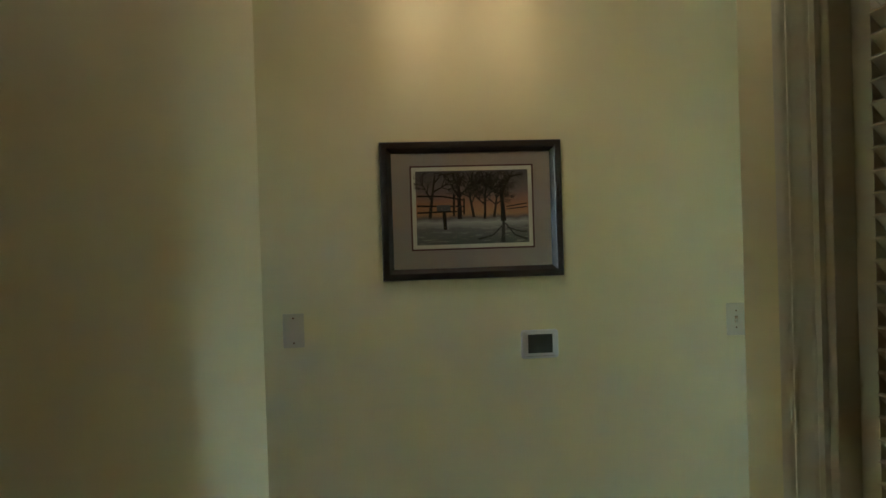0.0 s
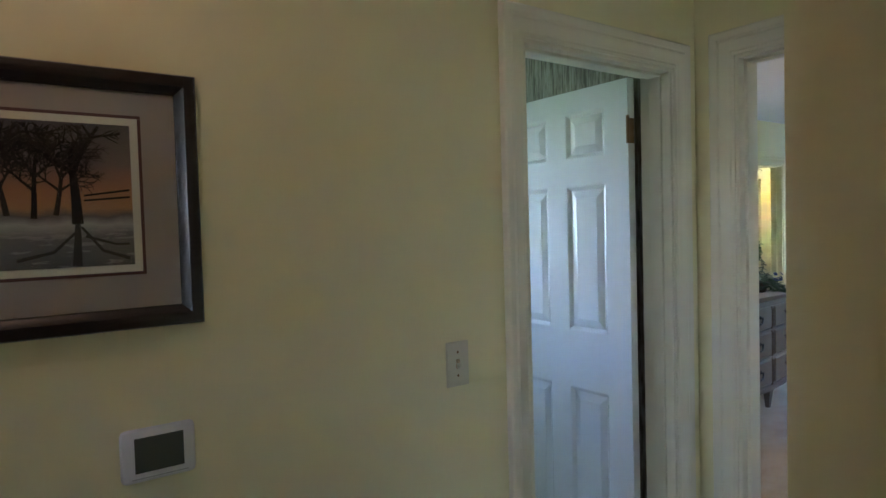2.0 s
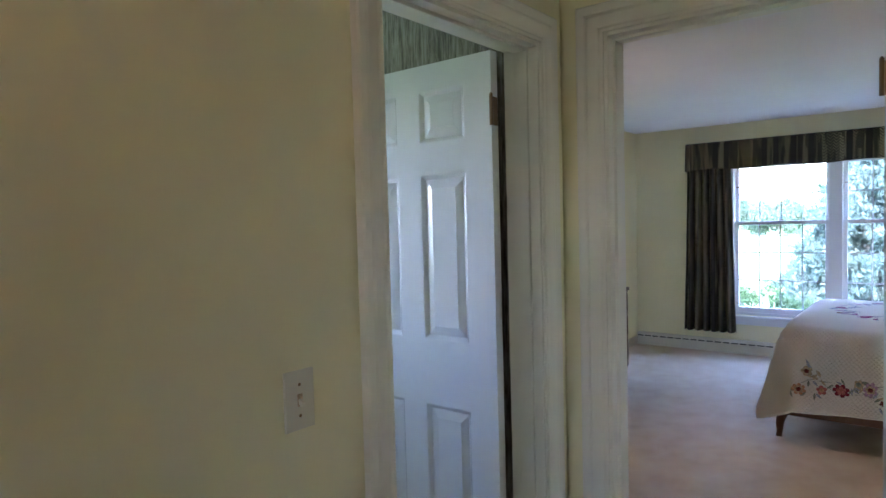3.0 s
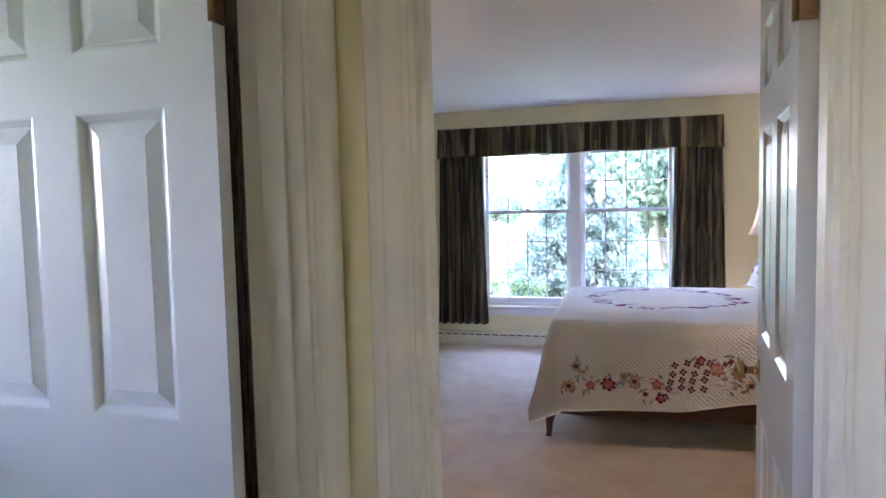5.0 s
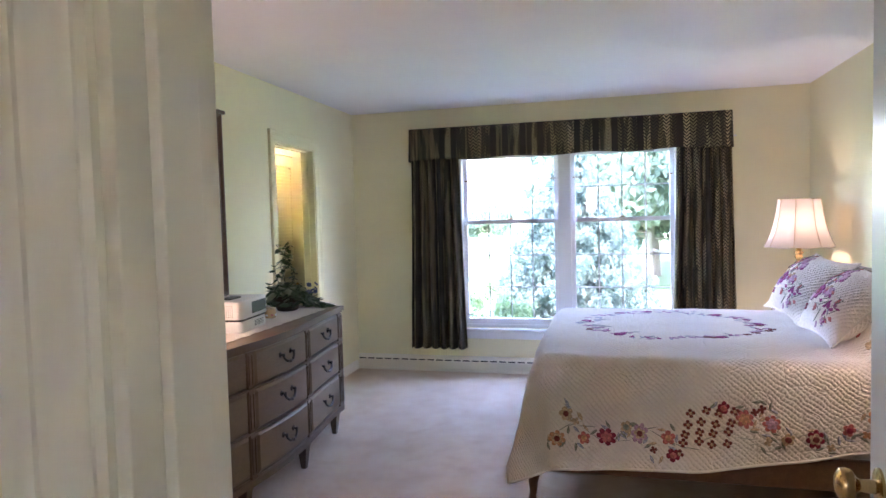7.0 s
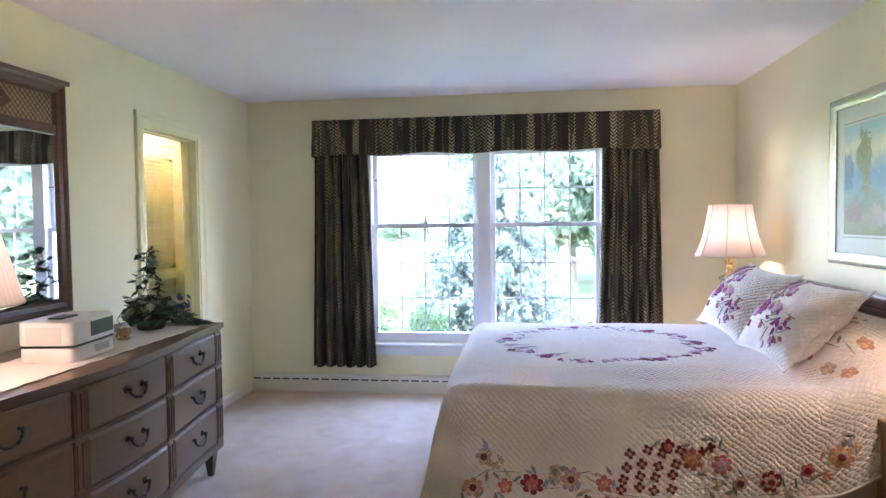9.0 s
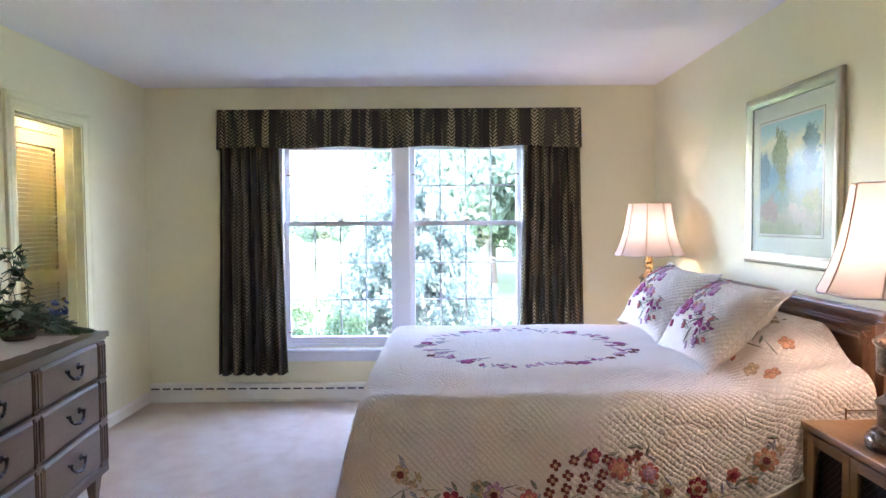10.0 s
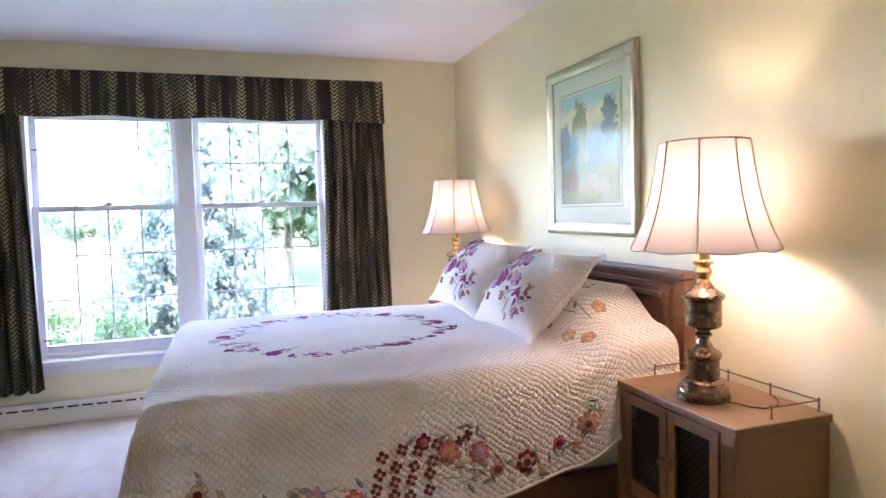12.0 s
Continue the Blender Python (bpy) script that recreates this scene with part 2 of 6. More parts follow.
structure("wall_corridor_west", boxes((COR_W - 0.12, -2.2, 0, COR_W, COR_W_END, CEIL)), CREAM, "cream painted corridor wall", "wall")
# the opening is out of view, added to brighten the hall
structure("wall_hall_west", wall_boxes("x", -2.3, -2.2, -2.3, 2.85, 0, CEIL, [(2.42, 2.65, 1.5, 2.05)]), CREAM, "cream painted end wall with an unseen opening added for daylight", "wall")
structure("wall_corridor_south", boxes((-2.2, -2.3, 0, COR_E + 0.11, -2.2, CEIL)), CREAM, "cream painted end wall", "wall")
# solid fill, added out of view to stop light leaks round the closet
structure("wall_closed_room", boxes((1.63, -2.3, 0, BED_W0 - 0.002, 1.471, CEIL), (COR_E + 0.12, -2.3, 0, 1.62, -0.29, CEIL)), CREAM, "unseen solid fill that stops light leaking in", "wall")
structure("wall_closet_back", boxes((1.55, -0.2, 0, 1.62, 1.474, CEIL), (1.056, -0.28, 0, 1.62, -0.2, CEIL)), CREAM, "plain closet wall", "wall")
structure("wall_bedroom_south", boxes((BED_W1, ROOM_S - 0.12, 0, ROOM_E, ROOM_S, CEIL)), CREAM, "cream painted wall behind the bed", "wall")
structure("wall_bedroom_north", wall_boxes("y", ROOM_N, ROOM_N + 0.11, BED_W1, ROOM_E, 0, CEIL, [(CDOOR[0], CDOOR[1], 0, CDOOR[2])]), CREAM, "cream painted wall behind the dresser", "wall")
structure("wall_bedroom_east", wall_boxes("x", ROOM_E, ROOM_E + 0.16, ROOM_S - 0.12, 6.5, 0, CEIL, [(WIN[0], WIN[1], WIN[2], WIN[3])]), CREAM, "cream painted wall with the double window", "wall")
structure("wall_dressing_room", boxes((5.9, 4.66, 0, 6.0, 6.4, CEIL), (5.9, 6.4, 0, 8.0, 6.5, CEIL)), YELLOW, "pale yellow dressing room walls", "wall")

# ---- doorways, doors and trim ----


def lining(name, axis, f0, f1, a, b, top, owner, stop_at, material=None):
    """Jambs, head and stop of a doorway through a wall between faces f0 and f1; all 2 mm proud of the opening."""
    t = 0.018
    rows = [(a, f0 - 0.002, 0, a + t, f1 + 0.002, top), (b - t, f0 - 0.002, 0, b, f1 + 0.002, top), (a + t, f0 - 0.002, top - t, b - t, f1 + 0.002, top)]
    s0, s1 = stop_at
    rows += [(a + t, s0, 0, a + t + 0.011, s1, top - t), (b - t - 0.011, s0, 0, b - t, s1, top - t), (a + t + 0.011, s0, top - t - 0.011, b - t - 0.011, s1, top - t)]
    bm = bmesh.new()
    for p0, q0, r0, p1, q1, r1 in rows:
        if axis == "y":
            box(bm, p0, q0, r0, p1, q1, r1, 0.0015)
        else:
            box(bm, q0, p0, r0, q1, p1, r1, 0.0015)
    return part(name, bm, material or TRIM, owner)


def knob(owner, x, z, t, sides=(-1, 1)):
    """Door knobs on both faces of a leaf of thickness t; the faces are at y = 0 and y = t."""
    for s in sides:
        prof = [(0.031, 0.0), (0.031, 0.004), (0.024, 0.007), (0.012, 0.009), (0.010, 0.028), (0.013, 0.034), (0.024, 0.040), (0.027, 0.050), (0.025, 0.058), (0.016, 0.064), (0.004, 0.066)]
        bm = lathe(prof, 28)
        y = t if s > 0 else 0.0
        bm.transform(pose(x, y, z, -90 if s > 0 else 90, 0, 0))
        part("knob", bm, BRASS, owner, "polished brass door knob", smooth=True)


def panel_door(name, w, h, m, label, hinges=(0.25, 1.83)):
    """A six-panel leaf: hinge edge at x = 0, width along x, thickness along y, foot at z = 0.012."""
    t = 0.035
    ob = thing(name, label, "door", m)
    st, mid = 0.105, 0.10
    zs = [(0.24, 0.87), (1.09, 1.65), (1.755, 1.93)]
    xs = [(st, (w - mid) / 2), ((w + mid) / 2, w - st)]
    f = 0.012
    rows = [(0, 0, f, st, t, h), (w - st, 0, f, w, t, h), (xs[0][1], 0, zs[0][0], xs[1][0], t, zs[2][1])]
    rails = [(f, zs[0][0]), (zs[0][1], zs[1][0]), (zs[1][1], zs[2][0]), (zs[2][1], h)]
    bm = boxes(*rows)
    for lo, hi in rails:
        for x0, x1 in ((st, xs[0][1]), (xs[0][1], xs[1][0]), (xs[1][0], w - st)):
            if x0 == xs[0][1] and lo > zs[0][0] - 0.01 and hi < zs[2][1] + 0.01:
                continue
            box(bm, x0, 0, lo, x1, t, hi)
    bmesh.ops.remove_doubles(bm, verts=bm.verts, dist=1e-5)
    part("leaf", bm, DOOR, ob)
    for z0, z1 in zs:
        for x0, x1 in xs:
            bm = bmesh.new()
            steps = [(0.0, 0.0), (0.004, -0.001), (0.012, -0.007), (0.016, -0.011), (0.020, -0.011), (0.046, -0.004), (0.047, -0.0035)]
            for side in (0, 1):
                rings = []
                for ins, d in steps:
                    y = t + d if side else -d
                    rings.append([bm.verts.new(p) for p in ((x0 + ins, y, z0 + ins), (x1 - ins, y, z0 + ins), (x1 - ins, y, z1 - ins), (x0 + ins, y, z1 - ins))])
                for a, b in zip(rings, rings[1:]):
                    for k in range(4):
                        bm.faces.new((a[k], a[(k + 1) % 4], b[(k + 1) % 4], b[k]))
                bm.faces.new(rings[-1])
            part("panel", bm, DOOR, ob)
    knob(ob, w - 0.06, 0.98, t)
    for z in hinges:
        bm = boxes((-0.0025, 0.004, z - 0.044, 0.001, t + 0.001, z + 0.044))
        lathe([(0.006, -0.045), (0.006, 0.045)], 10, bm, (-0.004, t + 0.006, z))
        lathe([(0.003, 0.045), (0.007, 0.048), (0.002, 0.055)], 10, bm, (-0.004, t + 0.006, z))
        for dz in (-0.03, 0.0, 0.03):
            turned(bm, [(0.0035, 0.0), (0.002, 0.0012)], pose(-0.0025, 0.017, z + dz, 0, -90, 0), 8)
        part("hinge", bm, OLD_BRASS, ob, "tarnished brass butt hinge")
    return ob


# bedroom doorway
dw = thing("door_frame_bedroom", "white moulded casing round the bedroom doorway", "door frame")
tagged(dw, kind="structure")
casing(BDOOR[0] + 0.006, BDOOR[1] - 0.006, BDOOR[2] - 0.006, lambda s, v, z: (BED_W0 - v, s, z), "casing", dw)
casing(BDOOR[0] + 0.006, BDOOR[1] - 0.006, BDOOR[2] - 0.006, lambda s, v, z: (BED_W1 + v, s, z), "casing", dw)
lining("jamb", "x", BED_W0, BED_W1, BDOOR[0], BDOOR[1], BDOOR[2], dw, (BED_W1 - 0.085, BED_W1 - 0.038))
panel_door("bedroom_door", 0.70, 2.04, pose(2.782, 1.818, 0, 0, 0, -6.2), "white six-panel bedroom door standing wide open")

# bathroom doorway
dw = thing("door_frame_bathroom", "white moulded casing round the bathroom doorway", "door frame")
tagged(dw, kind="structure")
casing(TDOOR[0] + 0.006, TDOOR[1] - 0.006, TDOOR[2] - 0.006, lambda s, v, z: (s, HALL_N - v, z), "casing", dw)
lining("jamb", "y", HALL_N, HALL_BACK, TDOOR[0], TDOOR[1], TDOOR[2], dw, (HALL_BACK - 0.085, HALL_BACK - 0.038))
panel_door("bathroom_door", 0.70, 2.015, pose(2.472, 2.830, 0, 0, 0, 89), "white six-panel bathroom door opened into the bathroom")

# linen closet in the corridor
dw = thing("door_frame_closet", "white moulded casing round the linen closet", "door frame")
tagged(dw, kind="structure")
casing(LCL[0], LCL[1], LCL[2], lambda s, v, z: (COR_E - v, s, z), "casing", dw)
lining("jamb", "x", COR_E, COR_E + 0.11, LCL[0], LCL[1], LCL[2], dw, (COR_E + 0.088, COR_E + 0.10))


def louver_leaf(name, w, h, m, material, label, group="", st=0.05):
    """A louvered leaf: width along x, thickness along y, foot at z = 0.012."""
    t = 0.028
    ob = thing(name, label, "louvered door", m, group)
    bm = boxes((0, 0, 0.012, st, t, h), (w - st, 0, 0.012, w, t, h), (st, 0, 0.012, w - st, t, 0.17), (st, 0, h - 0.09, w - st, t, h), (st, 0, 1.0, w - st, t, 1.08))
    part("frame", bm, material, ob)
    slat = boxes((st - 0.004, -0.003, -0.021, w - st + 0.004, 0.003, 0.021), bevel=0.001)
    me = None
    for lo, hi in ((0.18, 0.99), (1.09, h - 0.10)):
        n = int((hi - lo) / 0.030)
        for k in range(n):
            if me is None:
                s = part("slat", slat, material, ob)
                me = s.data
            else:
                s = new("slat", me)
                s.parent = ob
            s.matrix_basis = pose(0, t / 2, lo + 0.02 + k * 0.030, 40, 0, 0)
    return ob


for k in range(2):
    louver_leaf("louvered_closet_door", 0.45, 2.0, pose(COR_E + 0.03, 1.352 - 0.457 * k, 0, 0, 0, -90), TRIM, "cream louvered bifold closet door, closed", "bifold leaves of the closet", 0.035)

# dressing room doorway and louvered door
dw = thing("door_frame_dressing_room", "white moulded casing round the dressing room doorway", "door frame")
tagged(dw, kind="structure")
casing(CDOOR[0] + 0.006, CDOOR[1] - 0.006, CDOOR[2] - 0.006, lambda s, v, z: (s, ROOM_N - v, z), "casing", dw, 0.0, CREAM)
lining("jamb", "y", ROOM_N, ROOM_N + 0.11, CDOOR[0], CDOOR[1], CDOOR[2], dw, (ROOM_N + 0.05, ROOM_N + 0.085), YELLOW)

# baseboards
BASE = [(0.0, 0.0), (0.012, 0.0), (0.012, 0.065), (0.008, 0.075), (0.006, 0.085), (0.0, 0.088)]


def baseboard(points, inward):
    """Runs along a line from point to point; inward: the way it stands proud."""
    (x0, y0), (x1, y1) = points
    bm = bmesh.new()
    rows = [[bm.verts.new((x + inward[0] * u, y + inward[1] * u, z)) for u, z in BASE] for x, y in ((x0, y0), (x1, y1))]
    for k in range(len(BASE) - 1):
        bm.faces.new((rows[0][k], rows[0][k + 1], rows[1][k + 1], rows[1][k]))
    bm.faces.new(rows[0])
    bm.faces.new(rows[1][::-1])
    return structure("baseboard", bm, TRIM, "white painted wooden baseboard", "baseboard")


baseboard(((BED_W1, ROOM_N), (CDOOR[0] - 0.08, ROOM_N)), (0, -1))
baseboard(((CDOOR[1] + 0.08, ROOM_N), (ROOM_E - 0.055, ROOM_N)), (0, -1))
baseboard(((BED_W1, ROOM_S), (ROOM_E, ROOM_S)), (0, 1))
baseboard(((BED_W1, 2.64), (BED_W1, ROOM_N)), (1, 0))
baseboard(((BED_W1, ROOM_S), (BED_W1, 1.73)), (1, 0))
baseboard(((-2.2, HALL_N), (TDOOR[0] - 0.08, HALL_N)), (0, -1))
baseboard(((COR_W, -2.2), (COR_W, COR_W_END)), (1, 0))
baseboard(((COR_E, TURN_S), (BED_W0, TURN_S)), (0, 1))

# ---- window ----
SASH = painted("white_window_paint", (0.80, 0.81, 0.82), 0.3, 40, 0.05, 0.02)


def window():
    y0, y1, z0, z1 = WIN
    ob = tagged(thing("window_1", "white double-hung double window with narrow grilles", "window"), kind="structure")
    x0, x1 = ROOM_E, ROOM_E + 0.16
    mid = (y0 + y1) / 2
    t = 0.03
    part("window_frame", boxes((x0 - 0.002, y0, z0, x1, y0 + t, z1), (x0 - 0.002, y1 - t, z0, x1, y1, z1), (x0 - 0.002, y0 + t, z1 - t, x1, y1 - t, z1), (x0 + 0.03, y0 + t, z0, x1 + 0.03, y1 - t, z0 + t), (x0 - 0.004, mid - 0.055, z0 + t, x1, mid + 0.055, z1 - t), bevel=0.002), SASH, ob)
    prof = [(0.0, 0.0), (0.0, 0.012), (0.03, 0.016), (0.055, 0.018), (0.06, 0.0)]
    bm = sweep_frame(prof, [(y0, z0, -1, 0), (y0, z1, -1, 1), (y1, z1, 1, 1), (y1, z0, 1, 0)], lambda s, v, z: (x0 - v, s, z))
    part("casing", bm, SASH, ob)
    part("window_sill", boxes((x0 - 0.045, y0 - 0.09, z0 - 0.028, x0 + 0.05, y1 + 0.09, z0 - 0.002), bevel=0.006), SASH, ob)
    part("apron", boxes((x0 - 0.016, y0 - 0.06, z0 - 0.10, x0 - 0.001, y1 + 0.06, z0 - 0.029), bevel=0.003), SASH, ob)
    meet = 1.385
    for a, b in ((y0 + t, mid - 0.055), (mid + 0.055, y1 - t)):
        for lo, hi, xx in ((z0 + t, meet + 0.018, x0 + 0.035), (meet - 0.018, z1 - t, x0 + 0.080)):
            r = 0.038
            bot = 0.055 if lo < 1 else 0.036
            bm = boxes((xx, a, lo, xx + 0.032, a + r, hi), (xx, b - r, lo, xx + 0.032, b, hi), (xx, a + r, lo, xx + 0.032, b - r, lo + bot), (xx, a + r, hi - 0.036, xx + 0.032, b - r, hi), bevel=0.003)
            sash = part("sash", bm, SASH, ob)
            ga, gb, gl, gh = a + r, b - r, lo + bot, hi - 0.036
            bm = boxes((xx + 0.014, ga - 0.004, gl - 0.004, xx + 0.018, gb + 0.004, gh + 0.004))
            pane = part("pane", bm, GLASS, sash, "clear glass pane")
            pane.visible_shadow = False
            n = 3 if lo < 1 else 2
            for k in range(1, 4):
                y = ga + (gb - ga) * k / 4
                part("muntin", boxes((xx + 0.006, y - 0.0055, gl, xx + 0.013, y + 0.0055, gh)), SASH, sash)
            for k in range(1, n):
                z = gl + (gh - gl) * k / n
                part("muntin", boxes((xx + 0.0055, ga, z - 0.0055, xx + 0.0135, gb, z + 0.0055)), SASH, sash)
        y = (a + b) / 2
        bm = boxes((x0 + 0.040, y - 0.025, meet + 0.018, x0 + 0.066, y + 0.025, meet + 0.028), (x0 + 0.045, y - 0.03, meet + 0.028, x0 + 0.055, y + 0.012, meet + 0.036), bevel=0.003)
        part("sash_lock", bm, OLD_BRASS, ob, "dark metal sash lock")
        for z in (z0 + 0.115, 1.76):
            for ya, s in ((a + 0.02, 1), (b - 0.02, -1)):
                part("vent_latch", boxes((x0 + 0.028, ya, z, x0 + 0.036, ya + s * 0.055, z + 0.010), bevel=0.002), OLD_BRASS, ob, "small dark tilt latch")


window()

# ---- baseboard heater under the window ----


def heater():
    ob = thing("baseboard_heater", "long cream metal baseboard heater with slotted top", "heater")
    y0, y1 = ROOM_S + 0.02, ROOM_N - 0.012
    prof = [(0.0, 0.0), (0.055, 0.0), (0.055, 0.018), (0.050, 0.020), (0.050, 0.088), (0.055, 0.092), (0.055, 0.120), (0.040, 0.138), (0.0, 0.140)]
    bm = bmesh.new()
    rows = [[bm.verts.new((ROOM_E - u - 0.001, y, z + 0.002)) for u, z in prof] for y in (y0, y1)]
    for k in range(len(prof) - 1):
        bm.faces.new((rows[0][k], rows[0][k + 1], rows[1][k + 1], rows[1][k]))
    bm.faces.new(rows[0])
    bm.faces.new(rows[1][::-1])
    part("cover", bm, TRIM, ob)
    slot, me = boxes((ROOM_E - 0.0585, -0.032, 0.102, ROOM_E - 0.0545, 0.032, 0.113)), None
    n = int((y1 - y0) / 0.085)
    for k in range(n):
        if me is None:
            s = part("slot", slot, DARK, ob)
            me = s.data
        else:
            s = new("slot", me)
            s.parent = ob
        s.location = (0, y0 + 0.05 + k * 0.085, 0)


heater()

# ---- fabrics ----


def quilt_material():
    n = Nodes("white_quilted_cotton", 0.9)
    uv = n.coords("UV")
    sep = n.node("ShaderNodeSeparateXYZ")
    n.link(uv, sep.inputs[0])
    u, v = sep.outputs[0], sep.outputs[1]
    wob = n.math("MULTIPLY_ADD", n.noise(uv, 9.0, 3), 0.034, -0.017)
    u, v = n.math("ADD", u, wob), n.math("SUBTRACT", v, wob)
    k = math.pi / 0.027
    a = n.math("ABSOLUTE", n.math("SINE", n.math("MULTIPLY", n.math("ADD", u, v), k)))
    b = n.math("ABSOLUTE", n.math("SINE", n.math("MULTIPLY", n.math("SUBTRACT", u, v), k)))
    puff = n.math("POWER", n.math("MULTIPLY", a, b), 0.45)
    vine = n.math("ABSOLUTE", n.math("SUBTRACT", n.noise(uv, 5.5, 1, 0.4), 0.5))
    vine = n.math("MINIMUM", n.math("MULTIPLY", vine, 55.0), 1.0)
    h = n.math("MULTIPLY_ADD", n.noise(uv, 40.0, 3), 0.5, n.math("MULTIPLY", puff, n.math("MULTIPLY_ADD", vine, 0.5, 0.5)))
    n.bump(n.math("MULTIPLY_ADD", vine, 0.25, h), 1.0, 0.0062)
    fine = n.noise(uv, 3.0, 4)
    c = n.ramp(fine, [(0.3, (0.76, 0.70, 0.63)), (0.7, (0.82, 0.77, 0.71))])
    # stitched creases tinted darker than the puffs, their shade put into the colour
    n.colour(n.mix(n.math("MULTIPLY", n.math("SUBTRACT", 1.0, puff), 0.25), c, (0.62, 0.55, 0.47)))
    n.bsdf.inputs["Sheen Weight"].default_value = 0.15
    return n.mat


def curtain_material():
    n = Nodes("dark_striped_drapery", 0.85)
    uv = n.coords("UV")
    sep = n.node("ShaderNodeSeparateXYZ")
    n.link(uv, sep.inputs[0])
    u, v = sep.outputs[0], sep.outputs[1]
    w = 0.052
    col = n.math("FLOOR", n.math("DIVIDE", u, w))
    inside = n.math("FRACT", n.math("DIVIDE", u, w))
    rnd = n.node("ShaderNodeTexWhiteNoise")
    rnd.noise_dimensions = "1D"
    n.link(col, rnd.inputs["W"])
    base = n.ramp(rnd.outputs[0], [(0.0, (0.006, 0.005, 0.004)), (0.3, (0.021, 0.012, 0.007)), (0.55, (0.013, 0.014, 0.007)), (0.8, (0.029, 0.020, 0.011)), (1.0, (0.014, 0.013, 0.009))])
    chev = n.math("ABSOLUTE", n.math("SUBTRACT", inside, 0.5))
    stripe = n.math("FRACT", n.math("DIVIDE", n.math("SUBTRACT", v, n.math("MULTIPLY", chev, 0.058)), 0.029))
    on = n.math("GREATER_THAN", stripe, 0.5)
    rnd2 = n.node("ShaderNodeTexWhiteNoise")
    rnd2.noise_dimensions = "1D"
    n.link(n.math("ADD", col, 37.5), rnd2.inputs["W"])
    third = n.math("LESS_THAN", n.math("FRACT", n.math("DIVIDE", n.math("ADD", col, 0.5), 3.0)), 0.34)
    pick = n.math("MAXIMUM", third, n.math("MULTIPLY", n.math("GREATER_THAN", rnd2.outputs[0], 0.3), 0.5))
    long = n.node("ShaderNodeMapping")
    long.inputs["Scale"].default_value = (24, 2.2, 1)
    n.link(uv, long.inputs[0])
    run = n.math("GREATER_THAN", n.noise(long.outputs[0], 1.0, 1), 0.48)
    mask = n.math("MULTIPLY", n.math("MULTIPLY", on, pick), n.math("MULTIPLY_ADD", run, 0.75, 0.2))
    tan = n.ramp(rnd.outputs[0], [(0.2, (0.30, 0.27, 0.13)), (0.6, (0.56, 0.47, 0.25)), (0.9, (0.38, 0.28, 0.15))])
    slub = n.node("ShaderNodeMapping")
    slub.inputs["Scale"].default_value = (300, 20, 1)
    n.link(uv, slub.inputs[0])
    weave = n.noise(slub.outputs[0], 1.0, 2)
    dark = n.mix(0.35, base, n.mix(weave, (0.005, 0.004, 0.003), (0.045, 0.035, 0.019)))
    n.colour(n.mix(n.math("MULTIPLY", mask, 0.95), dark, tan))
    n.bump(n.math("ADD", weave, mask), 0.2, 0.001)
    return n.mat


QUILT = quilt_material()
DRAPE = curtain_material()
LINEN = painted("white_linen", (0.74, 0.70, 0.64), 0.9, 900, 0.3, 0.05)


def cloth(name, c):
    """Small-figured cotton, light and dark flecks on one colour."""
    n = Nodes(name, 0.9)
    v = n.coords()
    fleck = n.noise(v, 110.0, 3, 0.7)
    n.colour(n.ramp(fleck, [(0.30, shade(c, 0.5)), (0.5, c), (0.68, shade(c, 1.7))]))
    n.bump(fleck, 0.4, 0.002)
    return n.mat


BURGUNDY, ROSE, PEACH = cloth("burgundy_cotton", (0.22, 0.02, 0.045)), cloth("rose_cotton", (0.46, 0.14, 0.13)), cloth("peach_cotton", (0.52, 0.27, 0.16))
RUST, SAGE, TAN = cloth("dark_red_cotton", (0.16, 0.035, 0.035)), cloth("sage_cotton", (0.22, 0.23, 0.19)), cloth("tan_cotton", (0.48, 0.36, 0.24))
PLUM, MAUVE, GREYBLUE = cloth("plum_cotton", (0.26, 0.03, 0.16)), cloth("mauve_cotton", (0.44, 0.27, 0.38)), cloth("grey_blue_cotton", (0.32, 0.33, 0.40))

# ---- bed ----
BX, BY, BW, BL, BTOP = 5.42, 0.70, 1.53, 1.79, 0.752


def smooth_step(a, b, x):
    k = min(1.0, max(0.0, (x - a) / (b - a)))
    return k * k * (3 - 2 * k)


def quilt_drop(t):
    return 0.40 + 0.155 * smooth_step(0.1, 1.2, t) + 0.03 * smooth_step(1.2, 1.9, t)


